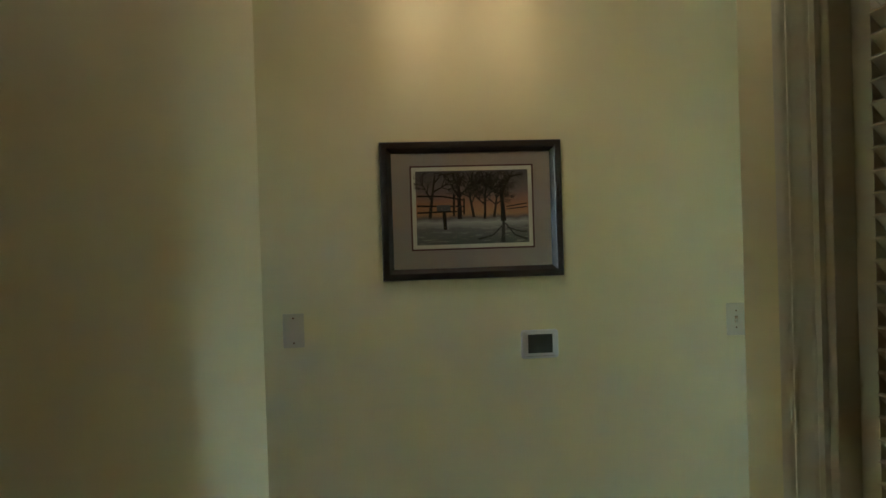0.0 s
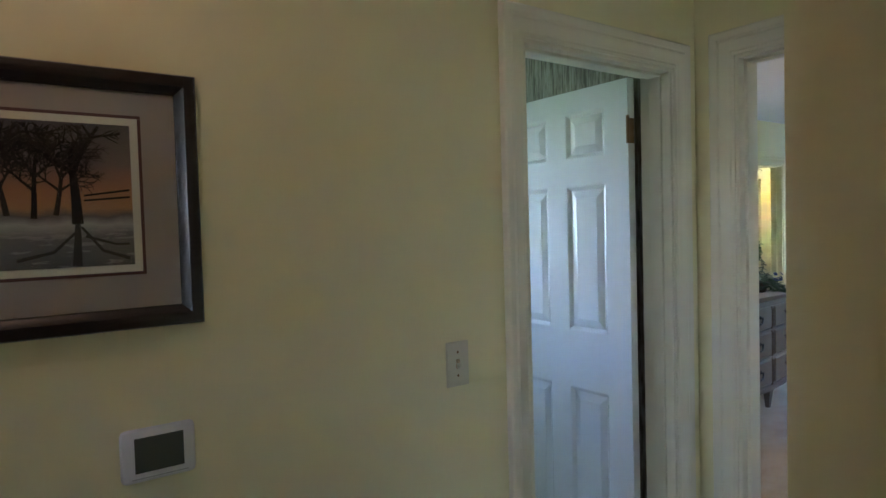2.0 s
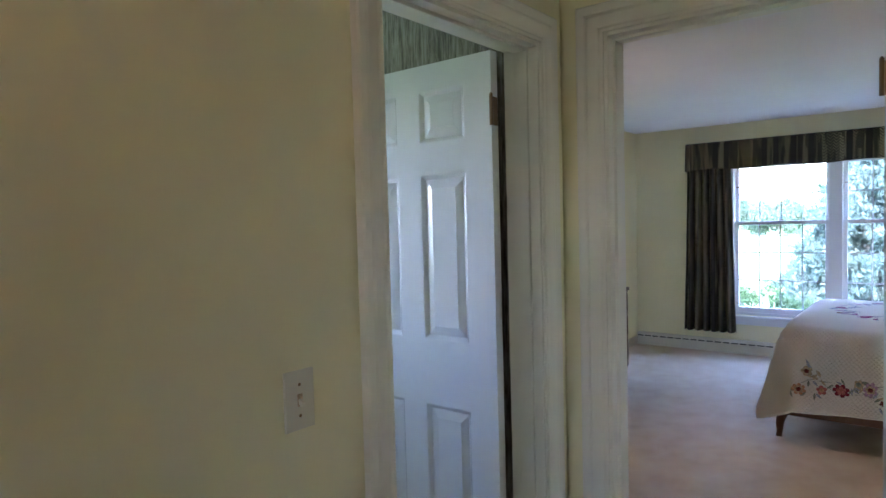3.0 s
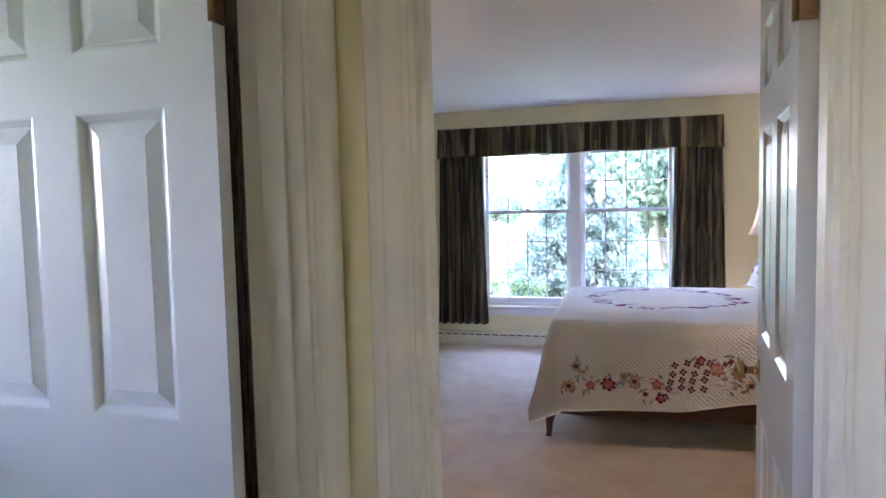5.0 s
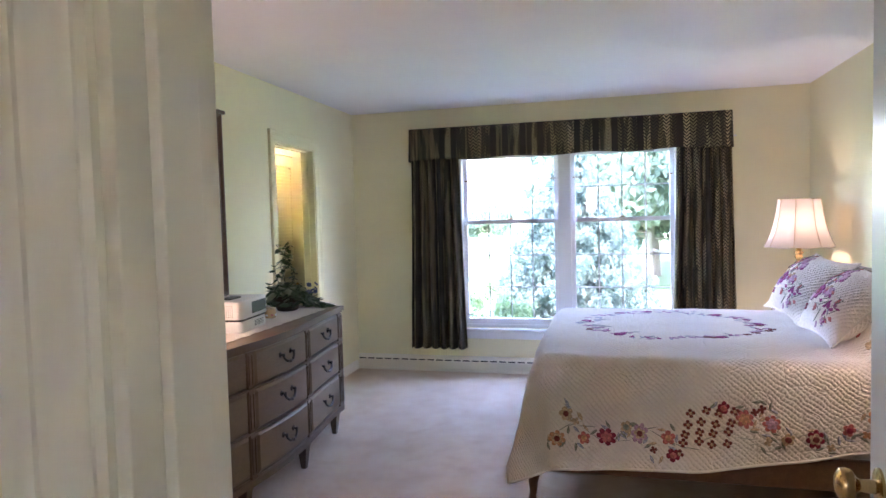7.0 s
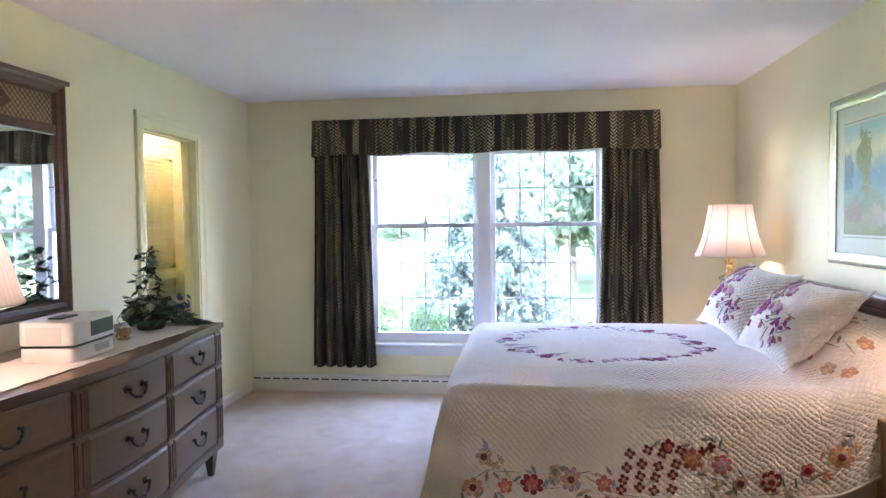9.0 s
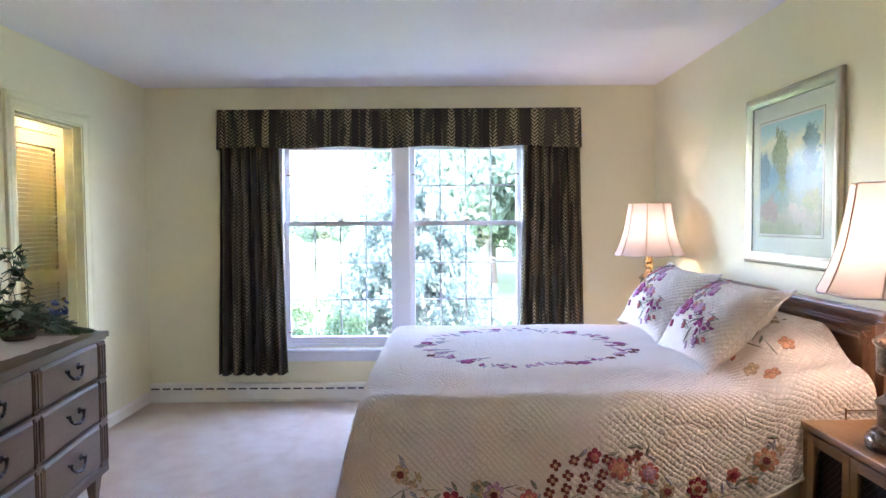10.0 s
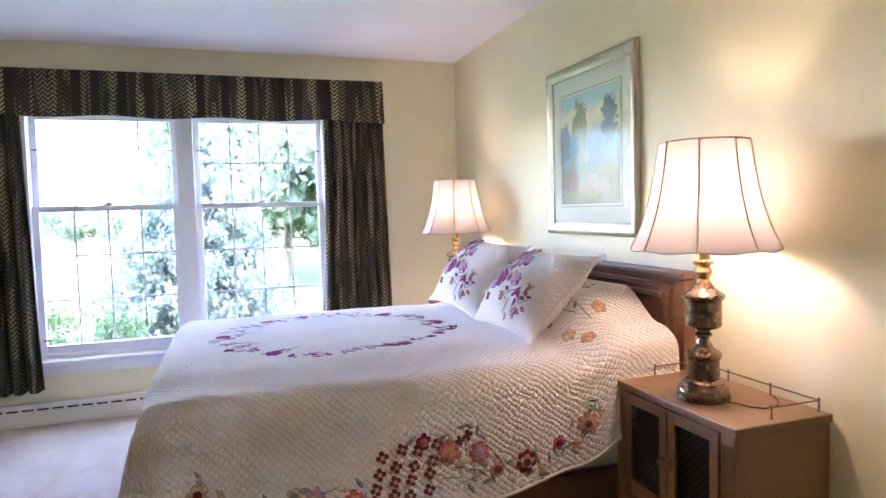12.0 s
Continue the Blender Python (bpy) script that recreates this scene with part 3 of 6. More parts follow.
def quilt_point(s, t):
    """A point of the bedspread; s across the bed from its west edge, t from the head; beyond the mattress it falls."""
    dx = -s if s < 0 else max(0.0, s - BW)
    side = -1 if s < 0 else 1
    dy = max(0.0, t - BL)
    x, y = BX + min(max(s, 0), BW), BY + min(t, BL)
    edge = min(min(max(s, 0), BW), BW - min(max(s, 0), BW))
    hump = 0.20 * (1 - smooth_step(0.20, 0.43, t)) * (0.45 + 0.55 * smooth_step(-0.02, 0.22, edge))
    z = BTOP + hump + 0.02 * smooth_step(0, 0.3, edge) + 0.006 * noise.noise((s * 5, t * 5, 1.3))
    if dx or dy:
        m = math.hypot(dx, dy)
        nx, ny = side * dx / m, dy / m
        both = min(dx, dy)
        d = max(dx, dy) + 0.12 * both
        r = 0.09
        bend = r * math.pi / 2
        if d < bend:
            out, down = r * math.sin(d / r), r * (1 - math.cos(d / r))
        else:
            rest = d - bend
            out, down = r + rest * (0.05 + 0.10 * smooth_step(0.4, 1.9, t)) + both * 0.22, r + rest * 0.985
            fold = math.sin(5.2 * (t if dx > dy else s) + 0.8) + 0.6 * math.sin(11.7 * (t if dx > dy else s))
            out += 0.010 * fold * smooth_step(0, 0.4, rest)
        out += 0.005 * noise.noise((s * 7, t * 7, 4.1))
        if t < 0.5 and dx:
            out += 0.03 * (1 - smooth_step(0.25, 0.5, t)) * smooth_step(0.0, 0.12, dx)
        x, y, z = x + nx * out, y + ny * out, z - down
    return Vector((x, y, max(z, 0.02)))


def quilt_normal(s, t):
    e = 0.01
    return (quilt_point(s + e, t) - quilt_point(s - e, t)).cross(quilt_point(s, t + e) - quilt_point(s, t - e)).normalized()


def flower_mesh(petals, r, inner, notch=0.35, dome=0.004):
    """A flat cloth flower with rounded petals, lying in the xy plane."""
    bm = bmesh.new()
    n = petals * 6
    mid = bm.verts.new((0, 0, dome))
    ring = []
    for k in range(n):
        a = 2 * math.pi * k / n
        rr = r * (1 - notch + notch * abs(math.sin(petals * a / 2)) ** 0.6)
        ring.append((bm.verts.new((rr * math.cos(a), rr * math.sin(a), dome * 0.7)), bm.verts.new((rr * 1.02 * math.cos(a), rr * 1.02 * math.sin(a), -0.002))))
    for k in range(n):
        (a, a2), (b, b2) = ring[k], ring[(k + 1) % n]
        bm.faces.new((mid, a, b))
        bm.faces.new((a, a2, b2, b))
    return bm


def leaf_mesh(length, width, dome=0.003):
    bm = bmesh.new()
    n = 7
    rows = []
    for k in range(n + 1):
        u = k / n
        w = width * math.sin(math.pi * u ** 0.8) ** 0.9 / 2 if 0 < k < n else 0.0005
        rows.append([bm.verts.new((u * length, w, -0.001)), bm.verts.new((u * length, 0, dome)), bm.verts.new((u * length, -w, -0.001))])
    for a, b in zip(rows, rows[1:]):
        bm.faces.new((a[0], a[1], b[1], b[0]))
        bm.faces.new((a[1], a[2], b[2], b[1]))
    return bm


PATCHES = {}


def patch(kind, material, owner, m):
    """An applique piece sewn on a cloth; alike pieces share their mesh."""
    key = (kind, material.name)
    if key not in PATCHES:
        if kind == "big":
            bm = flower_mesh(7, 0.047, 0.02)
        elif kind == "mid":
            bm = flower_mesh(5, 0.033, 0.015)
        elif kind == "small":
            bm = flower_mesh(4, 0.021, 0.008, 0.55)
        elif kind == "heart":
            bm = flower_mesh(6, 0.014, 0.005, 0.15, 0.006)
        elif kind == "bud":
            bm = leaf_mesh(0.045, 0.026, 0.005)
        elif kind == "leaf":
            bm = leaf_mesh(0.042, 0.016)
        else:
            bm = leaf_mesh(0.09, 0.005)
        me = bpy.data.meshes.new(kind)
        bmesh.ops.recalc_face_normals(bm, faces=bm.faces)
        bm.to_mesh(me)
        bm.free()
        me.materials.append(material)
        PATCHES[key] = me
    name = {"big": "flower", "mid": "flower", "small": "small_flower", "heart": "flower_heart", "bud": "bud", "leaf": "leaf", "stem": "stem"}[kind]
    ob = new(name, PATCHES[key])
    ob.parent = owner
    ob.matrix_basis = m
    return ob


def on_quilt(s, t, turn, lift=0.004):
    p, nrm = quilt_point(s, t), quilt_normal(s, t)
    along = (quilt_point(s, t + 0.01) - quilt_point(s, t - 0.01)).normalized()
    m = Matrix((along, nrm.cross(along), nrm)).transposed().to_4x4()
    return Matrix.Translation(p + nrm * lift) @ m @ pose(0, 0, 0, 0, 0, turn)


def bed():
    frame_ob = thing("bed", "warm brown wooden double bed with panelled headboard", "bed")
    # headboard with raised mouldings
    x0, x1, zt = 5.315, 7.015, 1.055
    hb = part("headboard", boxes((x0, 0.618, 0.10, x1, 0.662, zt - 0.03), bevel=0.003), BED_WOOD, frame_ob)
    part("cap", boxes((x0 - 0.012, 0.612, zt - 0.03, x1 + 0.012, 0.678, zt), bevel=0.007), BED_WOOD, hb)
    prof = [(0.0, 0.0), (0.0, 0.006), (0.006, 0.010), (0.012, 0.006), (0.018, 0.011), (0.024, 0.004), (0.024, 0.0)]
    for ins in (0.045, 0.085):
        a, b, lo, hi = x0 + ins + 0.03, x1 - ins - 0.03, 0.5 + ins, zt - 0.03 - ins
        bm = sweep_frame(prof, [(a, lo, -1, -1), (a, hi, -1, 1), (b, hi, 1, 1), (b, lo, 1, -1)], lambda s, v, z: (s, 0.662 + v, z), closed=True)
        part("moulding", bm, BED_WOOD, hb)
    for xx in (x0 + 0.115, x1 - 0.115):
        bm = boxes((xx - 0.028, 0.660, 0.925, xx + 0.028, 0.668, 0.981), bevel=0.003)
        turned(bm, [(0.020, 0.0), (0.020, 0.004), (0.012, 0.007), (0.004, 0.009)], pose(xx, 0.668, 0.953, -90, 0, 0), 16)
        part("rosette", bm, BED_WOOD, hb, "carved square rosette")
    for xx in (x0 - 0.004, x1 - 0.046):
        part("post", boxes((xx, 0.612, 0.0, xx + 0.05, 0.668, zt - 0.031), bevel=0.004), BED_WOOD, frame_ob)
    # rails and footrail with a shallow arch below
    for xx in (BX - 0.005, BX + BW - 0.025):
        part("side_rail", boxes((xx, 0.67, 0.155, xx + 0.028, 2.56, 0.30), bevel=0.004), BED_WOOD, frame_ob)
    part("foot_rail", boxes((BX + 0.03, 2.555, 0.155, BX + BW - 0.03, 2.585, 0.30), bevel=0.004), BED_WOOD, frame_ob)
    for xx, sx in ((BX + 0.03, -1), (BX + BW - 0.03, 1)):
        pts, radii = [], []
        for k in range(9):
            u = k / 8
            bow = 0.018 * math.sin(math.pi * (1 - u) * 1.1) + 0.022 * max(0, u - 0.7) / 0.3
            pts.append((xx + sx * bow, 2.565 + bow, 0.17 * (1 - u) + 0.004))
            radii.append(0.034 - 0.019 * u + (0.006 if k == 8 else 0))
        part("foot_leg", tube(pts, radii, 10), BED_WOOD, frame_ob, "dark curved cabriole foot", smooth=True)
    part("mattress", boxes((BX + 0.03, 0.672, 0.27, BX + BW - 0.03, 2.55, 0.70), bevel=0.03), LINEN, frame_ob, "white mattress under the bedspread")

    # bedspread
    ob = thing("bedspread", "cream quilted bedspread with appliqued flower vines, draped over the bed", "bedspread")
    nu, nv = 190, 170
    foot = 0.50

    def f(u, v):
        t = 0.0 + v * (BL + foot)
        d = quilt_drop(t)
        s = -d + u * (BW + 2 * d)
        return quilt_point(s, t)

    bm = sheet(nu, nv, f, uv=(2.7, 2.4))
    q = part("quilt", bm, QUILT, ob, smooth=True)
    mod = q.modifiers.new("thickness", "SOLIDIFY")
    mod.thickness, mod.offset = 0.005, 0.0
    hem = []
    for k in range(121):
        hem.append(f(0.0, k / 120) + Vector((0, 0, 0.0)))
    for k in range(1, 121):
        hem.append(f(k / 120, 1.0))
    for k in range(119, -1, -1):
        hem.append(f(1.0, k / 120))
    part("binding", tube(hem, 0.0075, 6), LINEN, ob, "rolled cream hem binding", smooth=True)

    rng = random.Random(4)

    def west(y, z):
        """Where a place on the west side lies on the cloth: s and t."""
        t = y - BY
        lo, hi = 0.0, 0.75
        for _ in range(30):
            mid = (lo + hi) / 2
            if quilt_point(-mid, t).z > z:
                lo = mid
            else:
                hi = mid
        return -lo, t

    def bloom(y, z, kind, mat, heart=None):
        s, t = west(y, z)
        turn = rng.uniform(0, 360)
        patch(kind, mat, ob, on_quilt(s, t, turn)).scale = (rng.uniform(0.75, 1.05), rng.uniform(0.75, 1.05), 1)
        if kind == "big":
            patch("mid", TAN if heart is RUST else heart, ob, on_quilt(s, t, turn + 25, 0.007)).scale = (0.8, 0.8, 0.8)
        if heart:
            patch("heart", heart, ob, on_quilt(s, t, turn, 0.010))
        for _ in range(5 if kind == "big" else 3):
            a = rng.uniform(0, 2 * math.pi)
            d = rng.uniform(0.035, 0.06) if kind == "big" else rng.uniform(0.025, 0.045)
            patch("leaf", rng.choice((SAGE, SAGE, GREYBLUE, TAN)), ob, on_quilt(s + d * math.cos(a), t + d * math.sin(a), math.degrees(a) + rng.uniform(-40, 40), 0.003))

    for y, z, kind, mat, heart in (
            (2.448, 0.372, "big", PEACH, RUST), (2.405, 0.488, "mid", TAN, RUST), (2.36, 0.455, "small", TAN, None), (2.322, 0.380, "mid", ROSE, PEACH),
            (2.219, 0.390, "big", BURGUNDY, ROSE), (2.13, 0.44, "mid", TAN, SAGE), (2.07, 0.415, "big", MAUVE, RUST), (2.01, 0.345, "small", RUST, None),
            (1.945, 0.402, "mid", ROSE, PEACH), (1.925, 0.326, "mid", BURGUNDY, ROSE), (1.616, 0.498, "big", ROSE, PEACH), (1.705, 0.545, "mid", BURGUNDY, ROSE),
            (1.505, 0.480, "big", ROSE, MAUVE), (1.545, 0.545, "small", RUST, None), (1.575, 0.530, "small", RUST, None), (1.52, 0.40, "small", TAN, None), (1.44, 0.415, "mid", TAN, RUST),
            (1.332, 0.425, "big", BURGUNDY, RUST), (1.27, 0.39, "small", TAN, None), (1.199, 0.470, "mid", ROSE, BURGUNDY), (1.13, 0.455, "small", PEACH, None), (1.087, 0.53, "big", PEACH, RUST), (1.04, 0.575, "small", TAN, None)):
        bloom(y, z, kind, mat, heart)
    for k in range(17):
        y, z = 1.845 - 0.062 * (k % 4) + 0.012 * (k // 4) + rng.uniform(-0.008, 0.008), 0.515 - 0.046 * (k // 4) + 0.012 * (k % 2) + rng.uniform(-0.006, 0.006)
        s, t = west(y, z)
        patch("small", RUST, ob, on_quilt(s, t, rng.uniform(20, 70)))
        patch("heart", TAN, ob, on_quilt(s, t, 0, 0.007)).scale = (0.5, 0.5, 0.6)
    for k in range(30):
        y = 2.45 - k * 0.047
        z = 0.40 + 0.035 * math.sin(k * 0.9)
        if y < 1.2:
            z = 0.40 + (1.2 - y) * 1.2
        s, t = west(y, z)
        patch("stem", SAGE, ob, on_quilt(s, t, 180 + rng.uniform(-32, 32), 0.002))
    # wreath on the top
    for k in range(130):
        a = 2 * math.pi * k / 130 + rng.uniform(-0.04, 0.04)
        rx, ry = 0.46 + rng.uniform(-0.06, 0.06), 0.49 + rng.uniform(-0.06, 0.06)
        s, t = 6.22 - BX + rx * math.cos(a), 1.85 - BY + ry * math.sin(a)
        kind = rng.choice(("leaf", "leaf", "bud", "small", "bud", "stem", "leaf"))
        mat = {"leaf": rng.choice((MAUVE, GREYBLUE, GREYBLUE)), "bud": rng.choice((MAUVE, PLUM, MAUVE)), "small": rng.choice((MAUVE, RUST)), "stem": GREYBLUE}[kind]
        patch(kind, mat, ob, on_quilt(s, t, math.degrees(a) + 90 + rng.uniform(-60, 60), 0.003)).scale = (1.1, 1.1, 0.6)
    for a in (0.2, 1.4, 2.5, 3.6, 4.75, 5.6):
        s, t = 6.22 - BX + 0.46 * math.cos(a), 1.85 - BY + 0.49 * math.sin(a)
        patch("mid", PLUM, ob, on_quilt(s, t, 20 + a * 50)).scale = (0.95, 0.95, 0.7)
    # vine and blossoms over the covered pillow
    for s, t, kind, mat in ((0.11, 0.20, "mid", PEACH), (0.02, 0.30, "mid", PEACH), (0.10, 0.34, "mid", TAN), (0.22, 0.36, "bud", ROSE), (0.27, 0.30, "bud", ROSE), (0.24, 0.18, "small", TAN), (0.36, 0.14, "mid", PEACH), (0.46, 0.12, "small", TAN), (0.30, 0.10, "leaf", SAGE), (0.18, 0.26, "leaf", SAGE), (0.14, 0.28, "stem", SAGE), (0.22, 0.24, "stem", SAGE), (0.08, 0.25, "stem", SAGE)):
        patch(kind, mat, ob, on_quilt(s, t, rng.uniform(0, 360)))
    # foot side vine
    for k in range(14):
        s = 0.1 + k * 0.1
        patch(rng.choice(("mid", "small", "leaf", "mid")), rng.choice((ROSE, PEACH, RUST, SAGE)), ob, on_quilt(s, BL + 0.36 + 0.03 * math.sin(k), rng.uniform(0, 360)))


bed()


def sham(x, y, z, lean, turn, roll):
    """A quilted pillow sham with a flat flange, standing on its lower edge."""
    ob = thing("pillow_sham", "cream quilted pillow sham with mauve and plum appliqued flowers", "pillow", pose(x, y, z, 0, 0, turn) @ pose(0, 0, 0, lean, 0, 0) @ pose(0, 0, 0, 0, roll, 0), "pillow shams on the bed")
    w, h, th = 0.69, 0.475, 0.125

    def puff(a, b):
        k = max(0.0, 1 - abs(2 * a - 1) ** 2.2) * max(0.0, 1 - abs(2 * b - 1) ** 2.2)
        return th * k ** 0.75

    def shape(side):
        def f(u, v):
            cu, cv = 2 * u - 1, 2 * v - 1
            pinch = 1 - 0.11 * (1 - cv * cv) * abs(cu) ** 3
            pinch_v = 1 - 0.13 * (1 - cu * cu) * abs(cv) ** 3
            d = puff(u, v) + 0.004 * noise.noise((u * 6, v * 6, x))
            return Vector((cu * w / 2 * pinch, side * d - 0.0005 * side, h / 2 + cv * h / 2 * pinch_v))
        return f

    for side, name in ((-1, "front"), (1, "back")):
        bm = sheet(40, 30, shape(-side), uv=(w, h))
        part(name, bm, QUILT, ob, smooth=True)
    rim = [shape(1)(k / 30, 0) for k in range(31)] + [shape(1)(1, k / 30) for k in range(1, 31)] + [shape(1)(1 - k / 30, 1) for k in range(1, 31)] + [shape(1)(0, 1 - k / 30) for k in range(1, 31)]
    part("piping", tube(rim, 0.005, 6), LINEN, ob, smooth=True)
    rng = random.Random(7)

    def at(a, b, turn):
        f = shape(1)
        p, e = f(a, b), 0.01
        nrm = (f(a + e, b) - f(a - e, b)).cross(f(a, b + e) - f(a, b - e)).normalized()
        if nrm.y < 0:
            nrm = -nrm
        return Matrix.Translation(p + nrm * 0.004) @ nrm.to_track_quat("Z", "Y").to_matrix().to_4x4() @ pose(0, 0, 0, 0, 0, turn)

    for a, b, kind, mat in ((0.42, 0.42, "big", PLUM), (0.36, 0.36, "mid", MAUVE), (0.62, 0.44, "mid", MAUVE), (0.56, 0.66, "mid", MAUVE), (0.34, 0.72, "mid", ROSE), (0.28, 0.64, "mid", TAN), (0.48, 0.74, "mid", MAUVE), (0.33, 0.22, "small", BURGUNDY), (0.36, 0.52, "small", TAN)):
        patch(kind, mat, ob, at(1 - a, b, rng.uniform(0, 360)))
        if kind == "big":
            patch("small", BURGUNDY, ob, at(1 - a, b, 20)).location += Vector((0, 0.003, 0))
    for k in range(96):
        u = rng.random()
        a, b = 0.24 + 0.58 * u + rng.uniform(-0.05, 0.05), 0.52 + 0.28 * math.sin(5 * u + 0.6) + rng.uniform(-0.16, 0.16)
        kind = rng.choice(("leaf", "leaf", "bud", "stem", "bud", "small"))
        mat = {"leaf": rng.choice((GREYBLUE, SAGE, MAUVE, PLUM)), "bud": rng.choice((MAUVE, PLUM, PLUM, ROSE)), "stem": SAGE, "small": rng.choice((MAUVE, TAN, ROSE))}[kind]
        patch(kind, mat, ob, at(1 - a, min(0.9, max(0.12, b)), rng.uniform(0, 360))).scale = (0.8, 0.8, 0.8)
    return ob


sham(5.905, 1.185, 0.775, 46, -3, 2)
sham(6.60, 1.165, 0.775, 42, 3, -2)

# ---- curtains ----


def drape(name, y0, y1, z0, z1, folds, seed):
    ob = thing(name, "dark brown and olive herringbone-striped curtain panel hanging in folds", "curtain", group="curtain panels")
    width = abs(y1 - y0)

    def f(u, v):
        flare = 1 + 0.10 * (1 - v) ** 1.3
        y = (y0 + y1) / 2 + (u - 0.5) * width * flare * (0.91 + 0.09 * (1 - v))
        amp = 0.012 + 0.024 * (1 - v) ** 0.7
        ph = u * folds * 2 * math.pi + 0.5 * noise.noise((u * 3, v * 1.2, seed))
        x = 7.905 + amp * math.sin(ph) + 0.012 * noise.noise((u * 4, v * 3, seed + 5))
        z = z0 + (z1 - z0) * v + (0.006 * math.sin(ph + 1) if v < 0.02 else 0)
        return Vector((x, y + 0.006 * math.cos(ph), z))

    q = part("fabric", sheet(140, 46, f, uv=(width * 2.1, z1 - z0)), DRAPE, ob, smooth=True)
    mod = q.modifiers.new("thickness", "SOLIDIFY")
    mod.thickness = 0.003
    part("heading_rod", tube([(7.91, min(y0, y1) - 0.01, z1 - 0.005), (7.91, max(y0, y1) + 0.01, z1 - 0.005)], 0.008, 8), SASH, ob)


drape("curtain", 3.965, 3.465, 0.232, 2.05, 6.5, 1)
drape("curtain", 1.64, 1.175, 0.232, 2.05, 6.0, 9)


def valance():
    ob = thing("valance", "dark herringbone-striped box valance across the window", "valance")
    y0, y1, z0, z1 = 1.200, 3.948, 1.952, 2.250
    dep = 0.125

    def f(u, v):
        total = (y1 - y0) + 2 * dep
        d = u * total
        if d < dep:
            x, y = ROOM_E - 0.002 - d, y1
        elif d > total - dep:
            x, y = ROOM_E - 0.002 - (total - d), y0
        else:
            x, y = ROOM_E - dep - 0.002, y1 - (d - dep)
        k = (y - y0) / (y1 - y0)
        lift = 0.028 * math.sin(2 * math.pi * k * 2.0 - 0.4) ** 2 * (1 - v)
        out = (1 - v) * 0.014 + 0.007 * noise.noise((d * 5, v * 2, 2)) * (1 - v)
        return Vector((x - (out if dep < d < total - dep else 0), y + (out * 0.8 if d < dep else (-out * 0.8 if d > total - dep else 0)), z0 + lift * 0.6 + (z1 - z0 - lift * 0.6) * v))

    q = part("fabric", sheet(180, 10, f, uv=(3.0, z1 - z0)), DRAPE, ob, smooth=True)
    mod = q.modifiers.new("thickness", "SOLIDIFY")
    mod.thickness, mod.offset = 0.006, -1.0
    part("top_board", boxes((ROOM_E - dep + 0.004, y0 + 0.006, z1 - 0.022, ROOM_E - 0.002, y1 - 0.006, z1 - 0.004)), SASH, ob)


valance()

# ---- table lamps by the bed ----


def bell_shade(owner, r0, r1, z0, z1, panels=8):
    def f(u, v):
        a = 2 * math.pi * u
        k = (1 - v)
        r = r1 + (r0 - r1) * (0.52 * k + 0.48 * k ** 3.2)
        q = abs(math.sin(panels * a / 2))
        r *= 1 - 0.035 * q
        z = z0 + (z1 - z0) * v - 0.006 * q ** 2 * max(0, 1 - v * 6)
        return Vector((r * math.cos(a), r * math.sin(a), z))

    sh = part("shade", sheet(panels * 12, 22, f, closed_u=True), SHADE, owner, "cream bell-shaped fabric lampshade", smooth=True)
    for k in range(panels):
        u = k / panels
        pts = [f(u, v / 16) * 1.0 for v in range(17)]
        pts = [Vector((p.x * 1.006, p.y * 1.006, p.z)) for p in pts]
        part("seam_tape", tube(pts, 0.0026, 6), SHADE_TAPE, sh)
    for v in (0.0, 1.0):
        pts = [f(k / 96, v) for k in range(97)]
        part("trim_braid", tube([Vector((p.x * 1.004, p.y * 1.004, p.z)) for p in pts], 0.0026, 6), SHADE_TAPE if v else SHADE, sh)
    return sh


def brass_lamp(x, y, z, turn=0):
    ob = thing("table_lamp", "lit bronze urn table lamp with a cream bell shade", "lamp", pose(x, y, z, 0, 0, turn), "bedside table lamps")
    prof = [(0.0785, 0.0), (0.081, 0.006), (0.081, 0.030), (0.076, 0.040), (0.066, 0.046), (0.063, 0.052), (0.066, 0.058), (0.058, 0.066), (0.049, 0.070), (0.049, 0.130), (0.055, 0.136), (0.057, 0.146), (0.052, 0.153), (0.040, 0.160), (0.028, 0.172), (0.019, 0.190), (0.018, 0.200), (0.027, 0.206), (0.027, 0.212), (0.020, 0.217), (0.022, 0.226)]
    part("base", lathe(prof, 40), BRONZE, ob, smooth=True)
    prof = [(0.022, 0.226), (0.046, 0.232), (0.055, 0.240), (0.055, 0.318), (0.060, 0.323), (0.066, 0.330), (0.066, 0.338), (0.060, 0.344), (0.050, 0.350), (0.034, 0.362), (0.022, 0.380)]
    part("urn", lathe(prof, 40), BRONZE, ob, smooth=True)
    prof = [(0.022, 0.380), (0.018, 0.390), (0.024, 0.402), (0.028, 0.412), (0.024, 0.422), (0.018, 0.430), (0.030, 0.438), (0.031, 0.446), (0.020, 0.452), (0.017, 0.50), (0.016, 0.54)]
    part("neck", lathe(prof, 32), BRASS, ob, smooth=True)
    part("harp", tube([(0.02 + 0.045 * math.sin(math.pi * k / 16) if k < 99 else 0, 0, 0.50 + 0.32 * k / 16) for k in range(17)], 0.0025, 6), BRASS, ob)
    part("spider", boxes((-0.145, -0.002, 0.819, 0.145, 0.002, 0.822), (-0.002, -0.145, 0.8185, 0.002, 0.145, 0.8215)), BRASS, ob)
    bell_shade(ob, 0.224, 0.135, 0.488, 0.824)
    return ob


